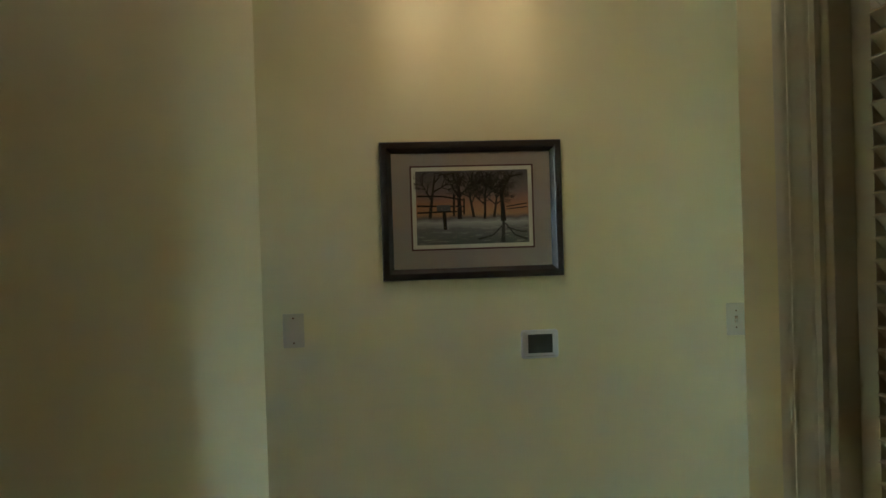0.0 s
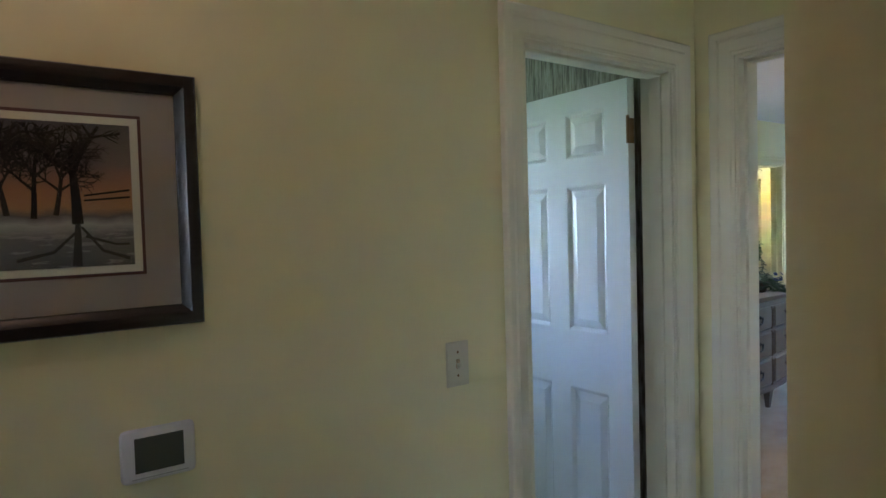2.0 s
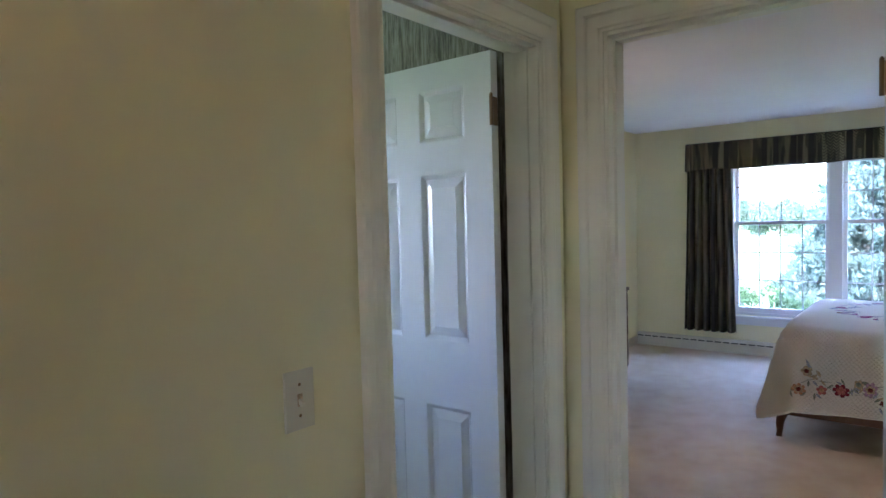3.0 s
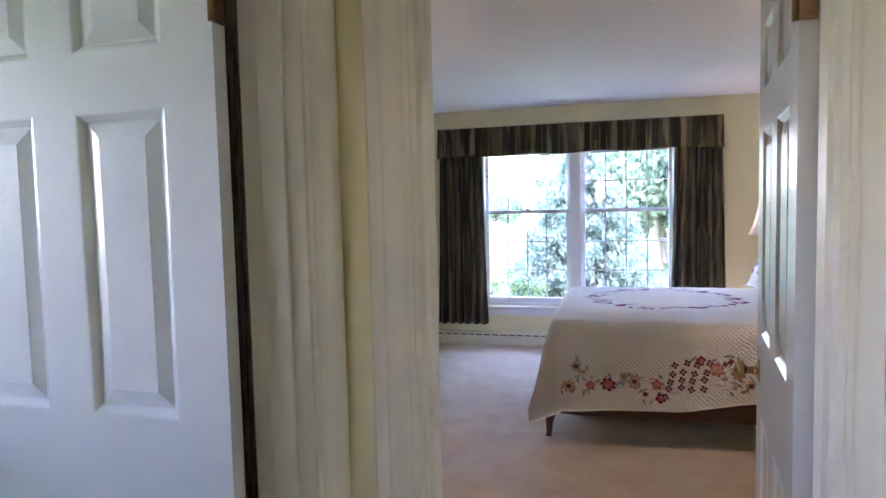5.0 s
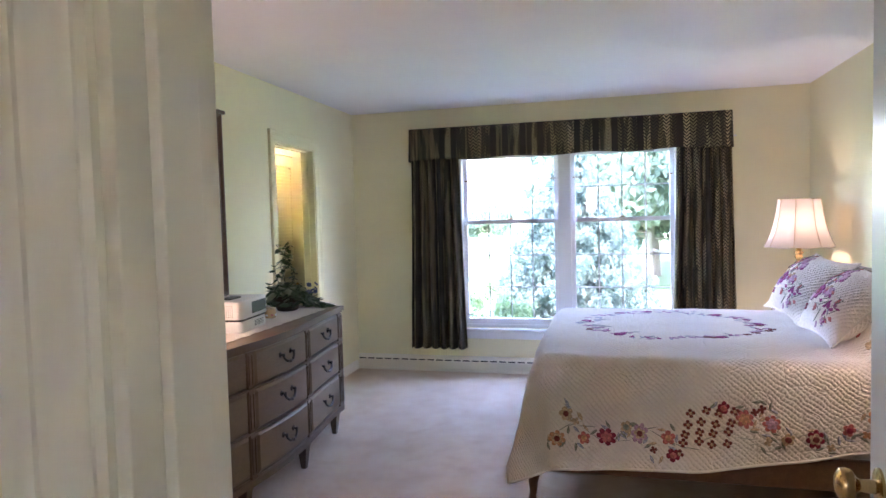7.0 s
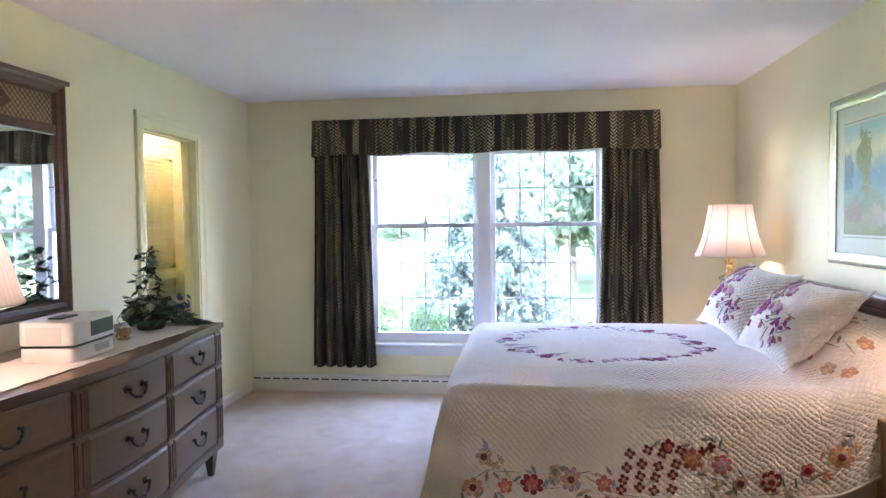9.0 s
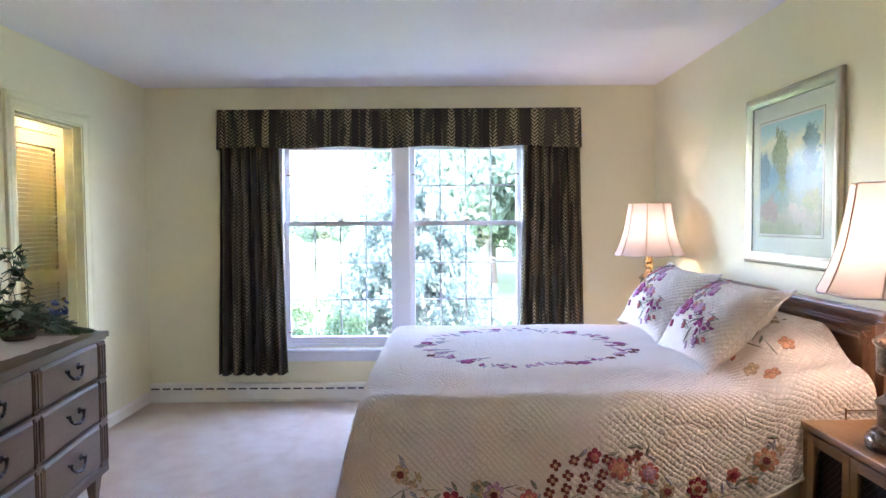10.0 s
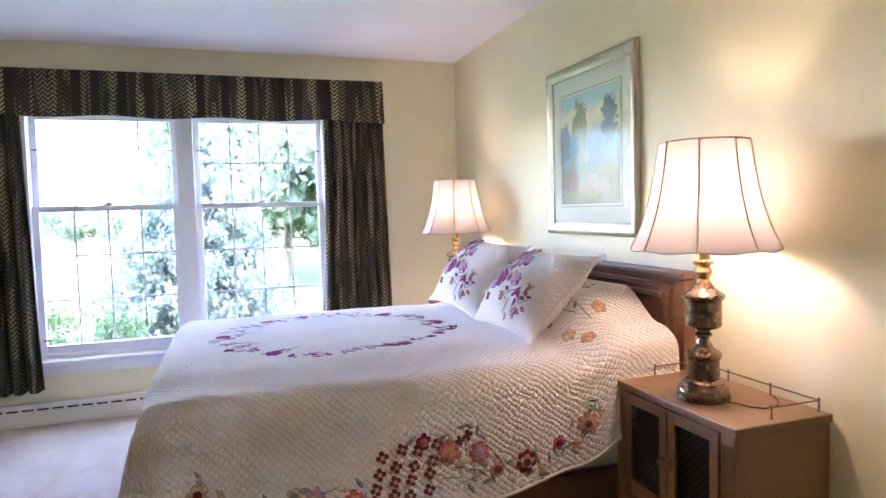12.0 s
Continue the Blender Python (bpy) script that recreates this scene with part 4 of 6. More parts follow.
STAND_Z = 0.68
brass_lamp(4.995, 0.848, STAND_Z)
brass_lamp(7.285, 0.872, STAND_Z, 22)
lamp("bulb_light", "POINT", (4.995, 0.848, STAND_Z + 0.64), 0.23, WARM, radius=0.035)
lamp("bulb_light", "POINT", (7.285, 0.872, STAND_Z + 0.64), 0.16, WARM, radius=0.035)

# ---- nightstands ----


def grille_material():
    n = Nodes("dark_grille_interior_shade", 0.8)
    # near-black colour paints the shade inside the cabinet
    n.bsdf.inputs["Base Color"].default_value = (0.008, 0.007, 0.006, 1)
    return n.mat


GRILLE_SHADE = grille_material()


def ring_pull(owner, x, y, z):
    bm = lathe([(0.012, 0.0), (0.012, 0.003), (0.005, 0.005), (0.004, 0.012)], 14)
    bm.transform(pose(x, y, z, -90, 0, 0))
    tube([(x + 0.013 * math.sin(2 * math.pi * k / 16), y + 0.010, z - 0.013 + 0.013 * math.cos(2 * math.pi * k / 16)) for k in range(17)], 0.0022, 6, bm)
    part("ring_pull", bm, OLD_BRASS, owner, "small dark brass ring pull", smooth=True)


def nightstand(x0, m_label, group):
    ob = thing("nightstand", m_label, "nightstand", pose(x0, ROOM_S + 0.014, 0), group)
    w, d, h = 0.575, 0.345, STAND_Z
    part("top", boxes((-0.012, 0.0, h - 0.026, w + 0.012, d + 0.014, h), bevel=0.004), STAND_WOOD, ob)
    for px in (0.0, w - 0.018):
        part("side_panel", boxes((px, 0.0, 0.09, px + 0.018, d, h - 0.027)), STAND_WOOD, ob)
    part("back_panel", boxes((0.018, 0.0, 0.09, w - 0.018, 0.012, h - 0.027)), STAND_WOOD, ob)
    for z in (0.09, 0.285):
        part("shelf", boxes((0.018, 0.012, z, w - 0.018, d - 0.02, z + 0.016)), STAND_WOOD, ob)
    for lo, hi in ((h - 0.06, h - 0.028), (0.28, 0.305), (0.09, 0.115)):
        part("front_rail", boxes((0.018, d - 0.018, lo, w - 0.018, d - 0.001, hi)), STAND_WOOD, ob)
    for px in (0.0, w - 0.055):
        bm = boxes((px + 0.001, d - 0.002, 0.10, px + 0.054, d + 0.006, h - 0.028), bevel=0.001)
        pil = part("pilaster", bm, STAND_WOOD, ob)
        for k in range(3):
            part("flute", boxes((px + 0.010 + k * 0.013, d + 0.006, 0.33, px + 0.017 + k * 0.013, d + 0.009, h - 0.06), bevel=0.001), STAND_WOOD, pil)
    a, b, lo, hi = 0.058, w - 0.058, 0.308, h - 0.032
    mid = (a + b) / 2
    for p, q, s in ((a, mid - 0.002, 1), (mid + 0.002, b, -1)):
        r = 0.036
        door = part("door", boxes((p, d - 0.002, lo, p + r, d + 0.012, hi), (q - r, d - 0.002, lo, q, d + 0.012, hi), (p + r, d - 0.002, lo, q - r, d + 0.012, lo + r), (p + r, d - 0.002, hi - r, q - r, d + 0.012, hi), bevel=0.002), STAND_WOOD, ob)
        # sheet behind the wires, black in place of the shaded interior
        part("backing", boxes((p + r, d - 0.016, lo + r, q - r, d - 0.010, hi - r)), GRILLE_SHADE, door, "black sheet standing in for the shaded cabinet inside")
        gw, gh = q - p - 2 * r, hi - lo - 2 * r
        bm = bmesh.new()
        step = 0.026
        for k in range(-20, 40):
            for sl in (1, -1):
                pts = []
                c = k * step
                # a line z = sl * x + c, kept inside the panel
                xa, xb = 0.0, gw
                za, zb = sl * xa + c, sl * xb + c
                seg = []
                for z_lim in (0.0, gh):
                    xx = (z_lim - c) / sl
                    if 0 < xx < gw:
                        seg.append((xx, z_lim))
                for xx, zz in ((xa, za), (xb, zb)):
                    if 0 <= zz <= gh:
                        seg.append((xx, zz))
                if len(seg) >= 2:
                    (xa, za), (xb, zb) = seg[0], seg[1]
                    if abs(xa - xb) > 0.004:
                        tube([(p + r + xa, d + 0.001 + sl * 0.0008, lo + r + za), (p + r + xb, d + 0.001 + sl * 0.0008, lo + r + zb)], 0.0008, 4, bm)
        part("wire_grille", bm, DARK, door, "diamond wire grille")
        ring_pull(door, q - 0.018 if s > 0 else p + 0.018, d + 0.012, (lo + hi) / 2)
    dr = part("drawer", boxes((a, d - 0.002, 0.118, b, d + 0.012, 0.277), bevel=0.004), STAND_WOOD, ob)
    for k in (0.16, 0.84):
        ring_pull(dr, a + (b - a) * k, d + 0.012, 0.21)
    for px, py in ((0.03, 0.03), (w - 0.03, 0.03), (0.03, d - 0.03), (w - 0.03, d - 0.03)):
        part("foot", tube([(px, py, 0.0), (px, py, 0.05), (px, py, 0.095)], [0.014, 0.020, 0.024], 12), STAND_WOOD, ob)
    # brass gallery round the back of the top
    pts = [(0.02, 0.20), (0.02, 0.020), (0.20, 0.020), (0.385, 0.020), (w - 0.02, 0.020), (w - 0.02, 0.20)]
    g = part("gallery_rail", tube([(x, y, h + 0.034) for x, y in pts], 0.0028, 6), OLD_BRASS, ob, "thin brass gallery rail")
    for x, y in pts:
        part("gallery_post", lathe([(0.006, 0.0), (0.003, 0.004), (0.003, 0.034), (0.005, 0.037), (0.002, 0.043)], 10, at=(x, y, h)), OLD_BRASS, g)
    return ob


nightstand(4.735, "honey-brown nightstand with wire-grille doors and brass gallery", "nightstands beside the bed")
nightstand(7.04, "honey-brown nightstand standing in the corner beyond the bed", "nightstands beside the bed")
cord = thing("lamp_cord", "thin dark lamp cord lying on the nightstand", "cord")
part("wire", tube([(4.93, 0.83, STAND_Z + 0.006), (4.90, 0.80, STAND_Z + 0.003), (4.86, 0.79, STAND_Z + 0.003), (4.83, 0.76, STAND_Z + 0.003), (4.84, 0.70, STAND_Z + 0.003), (4.88, 0.66, STAND_Z + 0.003), (4.92, 0.64, STAND_Z + 0.004)], 0.0028, 6), DARK, cord, smooth=True)

# ---- dresser ----
DX0, DX1, DZ = 4.32, 6.215, 0.86
DMID, DHALF = (DX0 + DX1) / 2, (DX1 - DX0) / 2


def dresser_front(x):
    """The serpentine front: swells in the middle, eases back at the ends."""
    k = (x - DMID) / DHALF
    return 3.955 - 0.085 * (0.5 + 0.5 * math.cos(math.pi * k))


def curved_block(x0, x1, z0, z1, depth, proud, border=0.014, n=14):
    """A block that follows the dresser's front, with a softened raised field."""
    xs = [x0, x0, x0 + border] + [x0 + border + (x1 - x0 - 2 * border) * k / n for k in range(1, n)] + [x1 - border, x1, x1]
    zs = [z0, z0, z0 + border, z1 - border, z1, z1]
    last, top = len(xs) - 1, len(zs) - 1

    def level(i, j):
        if i in (0, last) or j in (0, top):
            return -depth
        if i in (1, last - 1) or j in (1, top - 1):
            return proud * 0.35
        return proud

    bm = bmesh.new()
    rows = [[bm.verts.new((x, dresser_front(x) - level(i, j), z)) for i, x in enumerate(xs)] for j, z in enumerate(zs)]
    for a, b in zip(rows, rows[1:]):
        for i in range(last):
            bm.faces.new((a[i], a[i + 1], b[i + 1], b[i]))
    return bm


def slab(x0, x1, z0, z1, out, back=4.53):
    n = 40
    line = [(x0 + (x1 - x0) * k / n) for k in range(n + 1)]
    low = [(x, dresser_front(min(max(x, DX0), DX1)) - out) for x in line] + [(x1, back), (x0, back)]
    bm = bmesh.new()
    a = [bm.verts.new((x, y, z0)) for x, y in low]
    b = [bm.verts.new((x, y, z1)) for x, y in low]
    bm.faces.new(a)
    bm.faces.new(b)
    for k in range(len(a)):
        j = (k + 1) % len(a)
        bm.faces.new((a[k], a[j], b[j], b[k]))
    return bm


def bail_pull(owner, x, z):
    y = dresser_front(x) - 0.016
    for s in (-1, 1):
        bm = lathe([(0.015, 0.0), (0.015, 0.003), (0.010, 0.006), (0.006, 0.008), (0.006, 0.018), (0.009, 0.021), (0.007, 0.026), (0.002, 0.028)], 16)
        bm.transform(pose(x + s * 0.055, y, z, 90, 0, 0))
        part("rosette", bm, PEWTER, owner, smooth=True)
    pts, radii = [], []
    for k in range(21):
        u = k / 20
        a = math.pi * u
        pts.append((x - 0.055 * math.cos(a) * (1 - 0.12 * math.sin(a)), y - 0.020 - 0.010 * math.sin(a), z - 0.042 * math.sin(a) ** 0.7))
        radii.append(0.0062 + 0.0022 * (1 if k in (0, 20, 6, 14) else 0) + 0.0035 * math.exp(-((u - 0.5) / 0.06) ** 2))
    part("bail", tube(pts, radii, 8), PEWTER, owner, "dark metal bail handle", smooth=True)


def dresser():
    ob = thing("dresser", "dark brown serpentine-front dresser with nine drawers", "dresser")
    part("body", slab(DX0, DX1, 0.15, DZ - 0.028, -0.004), BROWN_WOOD, ob)
    part("top", slab(DX0 - 0.015, DX1 + 0.015, DZ - 0.027, DZ, 0.022), BROWN_WOOD, ob)
    bm = slab(DX0 - 0.006, DX1 + 0.006, DZ - 0.040, DZ - 0.028, 0.010)
    part("top_moulding", bm, BROWN_WOOD, ob)
    cols = [(DX0 + 0.075 + k * 0.6005, DX0 + 0.075 + k * 0.6005 + 0.544) for k in range(3)]
    rows = [(0.640, 0.812), (0.425, 0.622), (0.205, 0.407)]
    for x0, x1 in cols:
        for z0, z1 in rows:
            d = part("drawer", curved_block(x0, x1, z0, z1, 0.0, 0.016), DRAWER_WOOD, ob)
            bail_pull(d, (x0 + x1) / 2, (z0 + z1) / 2 + 0.022)
    edges = [DX0 + 0.002] + [c[1] + 0.004 for c in cols[:2]] + [cols[2][1] + 0.004]
    ends = [cols[0][0] - 0.004] + [c[0] - 0.004 for c in cols[1:]] + [DX1 - 0.002]
    for a, b in zip(edges, ends):
        p = part("pilaster", curved_block(a, b, 0.16, 0.815, 0.0, 0.012, 0.004, 3), BROWN_WOOD, ob)
        n = 3 if b - a > 0.06 else 2
        for k in range(n):
            c = a + (b - a) * (k + 0.5) / n
            for z0, z1 in rows:
                part("flute", curved_block(c - 0.0055, c + 0.0055, z0 + 0.012, z1 - 0.012, -0.010, 0.017, 0.002, 2), BROWN_WOOD, p)
    for lo, hi in ((0.625, 0.637), (0.410, 0.422)):
        part("rail", curved_block(DX0 + 0.004, DX1 - 0.004, lo, hi, 0.0, 0.017, 0.002, 40), BROWN_WOOD, ob)
    part("apron", curved_block(DX0 + 0.004, DX1 - 0.004, 0.152, 0.196, 0.0, 0.016, 0.006, 40), BROWN_WOOD, ob)
    for x, y in ((DX0 + 0.045, 4.0), (DX1 - 0.045, 4.0), (DX0 + 0.045, 4.49), (DX1 - 0.045, 4.49), (DX0 + 0.635, 3.93), (DX1 - 0.635, 3.93)):
        bm = bmesh.new()
        for lo, hi, ra, rb in ((0.0, 0.13, 0.014, 0.027), (0.13, 0.151, 0.030, 0.030)):
            q = [[bm.verts.new((x + r * sx, y + r * sy, z)) for sx, sy in ((-1, -1), (1, -1), (1, 1), (-1, 1))] for z, r in ((lo, ra), (hi, rb))]
            bm.faces.new(q[0])
            bm.faces.new(q[1])
            for k in range(4):
                bm.faces.new((q[0][k], q[0][(k + 1) % 4], q[1][(k + 1) % 4], q[1][k]))
        part("foot", bm, BROWN_WOOD, ob, "short square tapered foot")


dresser()

# runner with a scalloped edge
ob = thing("table_runner", "white linen runner with scalloped edge on the dresser", "runner")


def runner_point(u, v):
    x = 4.40 + u * 1.66
    scallop = 0.012 * abs(math.sin(u * 1.66 / 0.11 * math.pi))
    return Vector((x, 3.985 - scallop * (1 if v < 0.5 else -1) + v * 0.35, DZ + 0.003 + 0.0012 * noise.noise((x * 9, v * 4, 2))))


mod = part("cloth", sheet(190, 6, runner_point, uv=(1.66, 0.35)), LINEN, ob).modifiers.new("thickness", "SOLIDIFY")
mod.thickness, mod.offset = 0.002, 1.0

# ---- glass lamp on the dresser ----


def crystal_material():
    n = Nodes("pressed_clear_glass", 0.08)
    n.bsdf.inputs["Transmission Weight"].default_value = 0.4
    n.bsdf.inputs["Base Color"].default_value = (0.93, 0.93, 0.95, 1)
    n.bsdf.inputs["IOR"].default_value = 1.3
    v = n.coords("Object", (1, 1, 2.5))
    vor = n.node("ShaderNodeTexVoronoi", Scale=70.0)
    n.link(v, vor.inputs["Vector"])
    n.bump(vor.outputs[0], 0.9, 0.004)
    n.rough(n.math("MULTIPLY_ADD", n.noise(v, 30.0), 0.3, 0.05))
    return n.mat


CRYSTAL = crystal_material()
ob = thing("glass_table_lamp", "lit clear pressed-glass lamp with pleated cream shade on the dresser", "lamp", pose(4.715, 4.18, DZ + 0.004))
part("foot", lathe([(0.078, 0.0), (0.080, 0.004), (0.080, 0.016), (0.074, 0.021)], 40), BRASS, ob, "gold metal foot", smooth=True)
GLASS_BODY = [(0.066, 0.021), (0.070, 0.030), (0.068, 0.06), (0.058, 0.11), (0.046, 0.16), (0.040, 0.20), (0.040, 0.225), (0.046, 0.255), (0.048, 0.262), (0.020, 0.266)]


def ribbed(profile, step=0.0125, depth=0.0022):
    """The same outline with close horizontal ribs."""
    rows = [profile[0]]
    for (r0, z0), (r1, z1) in zip(profile[:-2], profile[1:-1]):
        n = max(1, int((z1 - z0) / step * 4))
        for k in range(1, n + 1):
            z = z0 + (z1 - z0) * k / n
            rows.append((r0 + (r1 - r0) * k / n - depth * (0.5 + 0.5 * math.cos(2 * math.pi * z / step)), z))
    return rows + [profile[-1]]


part("glass_body", lathe(ribbed(GLASS_BODY), 48), CRYSTAL, ob, smooth=True)
part("collar", lathe([(0.022, 0.266), (0.022, 0.272), (0.012, 0.276), (0.012, 0.38)], 20), BRASS, ob, smooth=True)
part("finial", lathe([(0.004, 0.575), (0.009, 0.582), (0.004, 0.592), (0.007, 0.600), (0.001, 0.607)], 16), BRASS, ob, smooth=True)


def pleat(u, v):
    a = 2 * math.pi * u
    r = 0.243 + (0.165 - 0.243) * v + 0.0022 * math.sin(a * 56)
    return Vector((r * math.cos(a), r * math.sin(a), 0.288 + 0.285 * v))


sh = part("shade", sheet(224, 4, pleat, closed_u=True), SHADE, ob, "pleated cream fabric shade", smooth=True)
for v in (0.0, 1.0):
    part("trim_braid", tube([pleat(k / 112, v) * 1.0 for k in range(113)], 0.004, 6), SHADE_TAPE, sh)
part("spider", boxes((-0.16, -0.002, 0.570, 0.16, 0.002, 0.574), (-0.002, -0.16, 0.5695, 0.002, 0.16, 0.5735)), BRASS, ob)
lamp("bulb_light", "POINT", (4.715, 4.18, DZ + 0.45), 0.20, WARM, radius=0.035)
cord = thing("lamp_cord", "thin white lamp cord on the dresser", "cord")
part("wire", tube([(4.63, 4.19, DZ + 0.010), (4.58, 4.24, DZ + 0.009), (4.50, 4.30, DZ + 0.009), (4.42, 4.38, DZ + 0.006), (4.38, 4.48, DZ + 0.005)], 0.003, 6), PLASTIC, cord, smooth=True)

# ---- stereo ----
STEREO = painted("warm_white_plastic", (0.78, 0.76, 0.74), 0.4, 300, 0.1, 0.02)
ob = thing("stereo", "white two-tier tabletop stereo with dark display", "stereo", pose(5.30, 4.165, DZ + 0.006, 0, 0, 6))


def rounded_block(x0, y0, z0, x1, y1, z1, r):
    """A block with rounded upright corners and soft edges."""
    pts = []
    for cx, cy, a0 in ((x1 - r, y1 - r, 0), (x0 + r, y1 - r, 90), (x0 + r, y0 + r, 180), (x1 - r, y0 + r, 270)):
        for k in range(6):
            a = radians(a0 + 18 * k)
            pts.append((cx + r * math.cos(a), cy + r * math.sin(a)))
    bm = bmesh.new()
    cx, cy = (x0 + x1) / 2, (y0 + y1) / 2
    rings = []
    for z, k in ((z0, 0.985), (z0 + 0.004, 1.0), (z1 - 0.006, 1.0), (z1 - 0.002, 0.985), (z1, 0.96)):
        rings.append([bm.verts.new((cx + (x - cx) * k, cy + (y - cy) * k, z)) for x, y in pts])
    for a, b in zip(rings, rings[1:]):
        for k in range(len(a)):
            bm.faces.new((a[k], a[(k + 1) % len(a)], b[(k + 1) % len(a)], b[k]))
    bm.faces.new(rings[0])
    bm.faces.new(rings[-1])
    return bm


part("pedestal", rounded_block(-0.155, -0.115, 0.0, 0.155, 0.115, 0.058, 0.03), STEREO, ob, smooth=True)
# black block between the tiers, its colour stands for the shaded gap
part("foot_gap", boxes((-0.150, -0.108, 0.058, 0.150, 0.105, 0.070)), DARK, ob)
part("body", rounded_block(-0.165, -0.118, 0.070, 0.165, 0.115, 0.165, 0.035), STEREO, ob, smooth=True)
part("display", boxes((-0.040, -0.1205, 0.088, 0.130, -0.1165, 0.150), bevel=0.001), DARK, ob, "dark glossy display")
for k in range(4):
    part("vent_slot", boxes((-0.01, -0.1165, 0.018 + 0.008 * k, 0.10, -0.1135, 0.021 + 0.008 * k)), DARK, ob)
part("slot_lip", boxes((-0.045, -0.1225, 0.080, 0.135, -0.1175, 0.085), bevel=0.001), PLASTIC, ob)
part("remote_control", boxes((-0.09, -0.03, 0.1655, 0.02, 0.03, 0.173), bevel=0.002), DARK, ob, "thin black remote lying on top")
slot = boxes((-0.1658, -0.0022, -0.0022, -0.1635, 0.0022, 0.0022))
me = None
for j in range(7):
    for i in range(14):
        if me is None:
            s = part("grille_hole", slot, plain("grey_grille", (0.22, 0.21, 0.20), 0.6), ob)
            me = s.data
        else:
            s = new("grille_hole", me)
            s.parent = ob
        s.location = (0, -0.068 + i * 0.0105, 0.085 + j * 0.0095)

# ---- candle jar ----
ob = thing("candle_jar", "small patterned glass candle jar on the runner", "candle", pose(5.665, 4.16, DZ + 0.006))
part("jar", lathe([(0.026, 0.0), (0.031, 0.003), (0.033, 0.030), (0.031, 0.050), (0.028, 0.052)], 28), plain("amber_candle_glass", (0.55, 0.36, 0.2), 0.2), ob, smooth=True)
part("rim", lathe([(0.030, 0.052), (0.032, 0.055), (0.031, 0.060), (0.024, 0.062)], 28), TAN, ob, smooth=True)
for k in range(7):
    bm = leaf_mesh(0.022, 0.012, 0.002)
    a = 2 * math.pi * k / 7
    bm.transform(Matrix.Translation((0.0335 * math.cos(a), 0.0335 * math.sin(a), 0.018)) @ Vector((math.cos(a), math.sin(a), 0)).to_track_quat("Z", "Y").to_matrix().to_4x4())
    part("motif", bm, PLASTIC if k % 2 else ROSE, ob)

# ---- ivy ----


def foliage(name, dark, light, rough=0.45, thin=0.0):
    n = Nodes(name, rough)
    info = n.node("ShaderNodeObjectInfo")
    geo = n.node("ShaderNodeNewGeometry")
    k = n.math("FRACT", n.math("ADD", info.outputs["Random"], geo.outputs["Random Per Island"]))
    c = n.mix(n.math("MULTIPLY", n.noise(n.coords(), 60.0, 2), 0.5), n.ramp(k, [(0.0, dark), (1.0, light)]), light)
    n.colour(c)
    if thin:
        through_leaf, m = n.node("ShaderNodeBsdfTranslucent"), n.node("ShaderNodeMixShader")
        m.inputs[0].default_value = thin
        n.link(c, through_leaf.inputs[0])
        n.link(n.bsdf.outputs[0], m.inputs[1])
        n.link(through_leaf.outputs[0], m.inputs[2])
        n.link(m.outputs[0], n.t.nodes["Material Output"].inputs[0])
    return n.mat


IVY = foliage("dark_ivy_green", (0.014, 0.04, 0.014), (0.05, 0.10, 0.045))
IVY_PALE = foliage("variegated_ivy", (0.16, 0.22, 0.13), (0.34, 0.38, 0.26))
WICKER = wooden("dark_wicker", (0.03, 0.02, 0.012), (0.09, 0.055, 0.03), 0.7, (40, 40, 8), 0.3)


def ivy_leaf():
    bm = bmesh.new()
    shape = [(0.0, 0.0), (0.012, 0.022), (0.030, 0.024), (0.034, 0.014), (0.050, 0.017), (0.048, 0.008), (0.066, 0.0)]
    top = [bm.verts.new((x, y, -0.12 * y)) for x, y in shape]
    low = [top[0]] + [bm.verts.new((x, -y, -0.12 * y)) for x, y in shape[1:-1]] + [top[-1]]
    spine = [top[0]] + [bm.verts.new((x, 0, 0.003)) for x, y in shape[1:-1]] + [top[-1]]
    for side in (top, low):
        for k in range(len(shape) - 1):
            ring = []
            for v in (spine[k], side[k], side[k + 1], spine[k + 1]):
                if v not in ring:
                    ring.append(v)
            if len(ring) > 2:
                bm.faces.new(ring)
    return bm


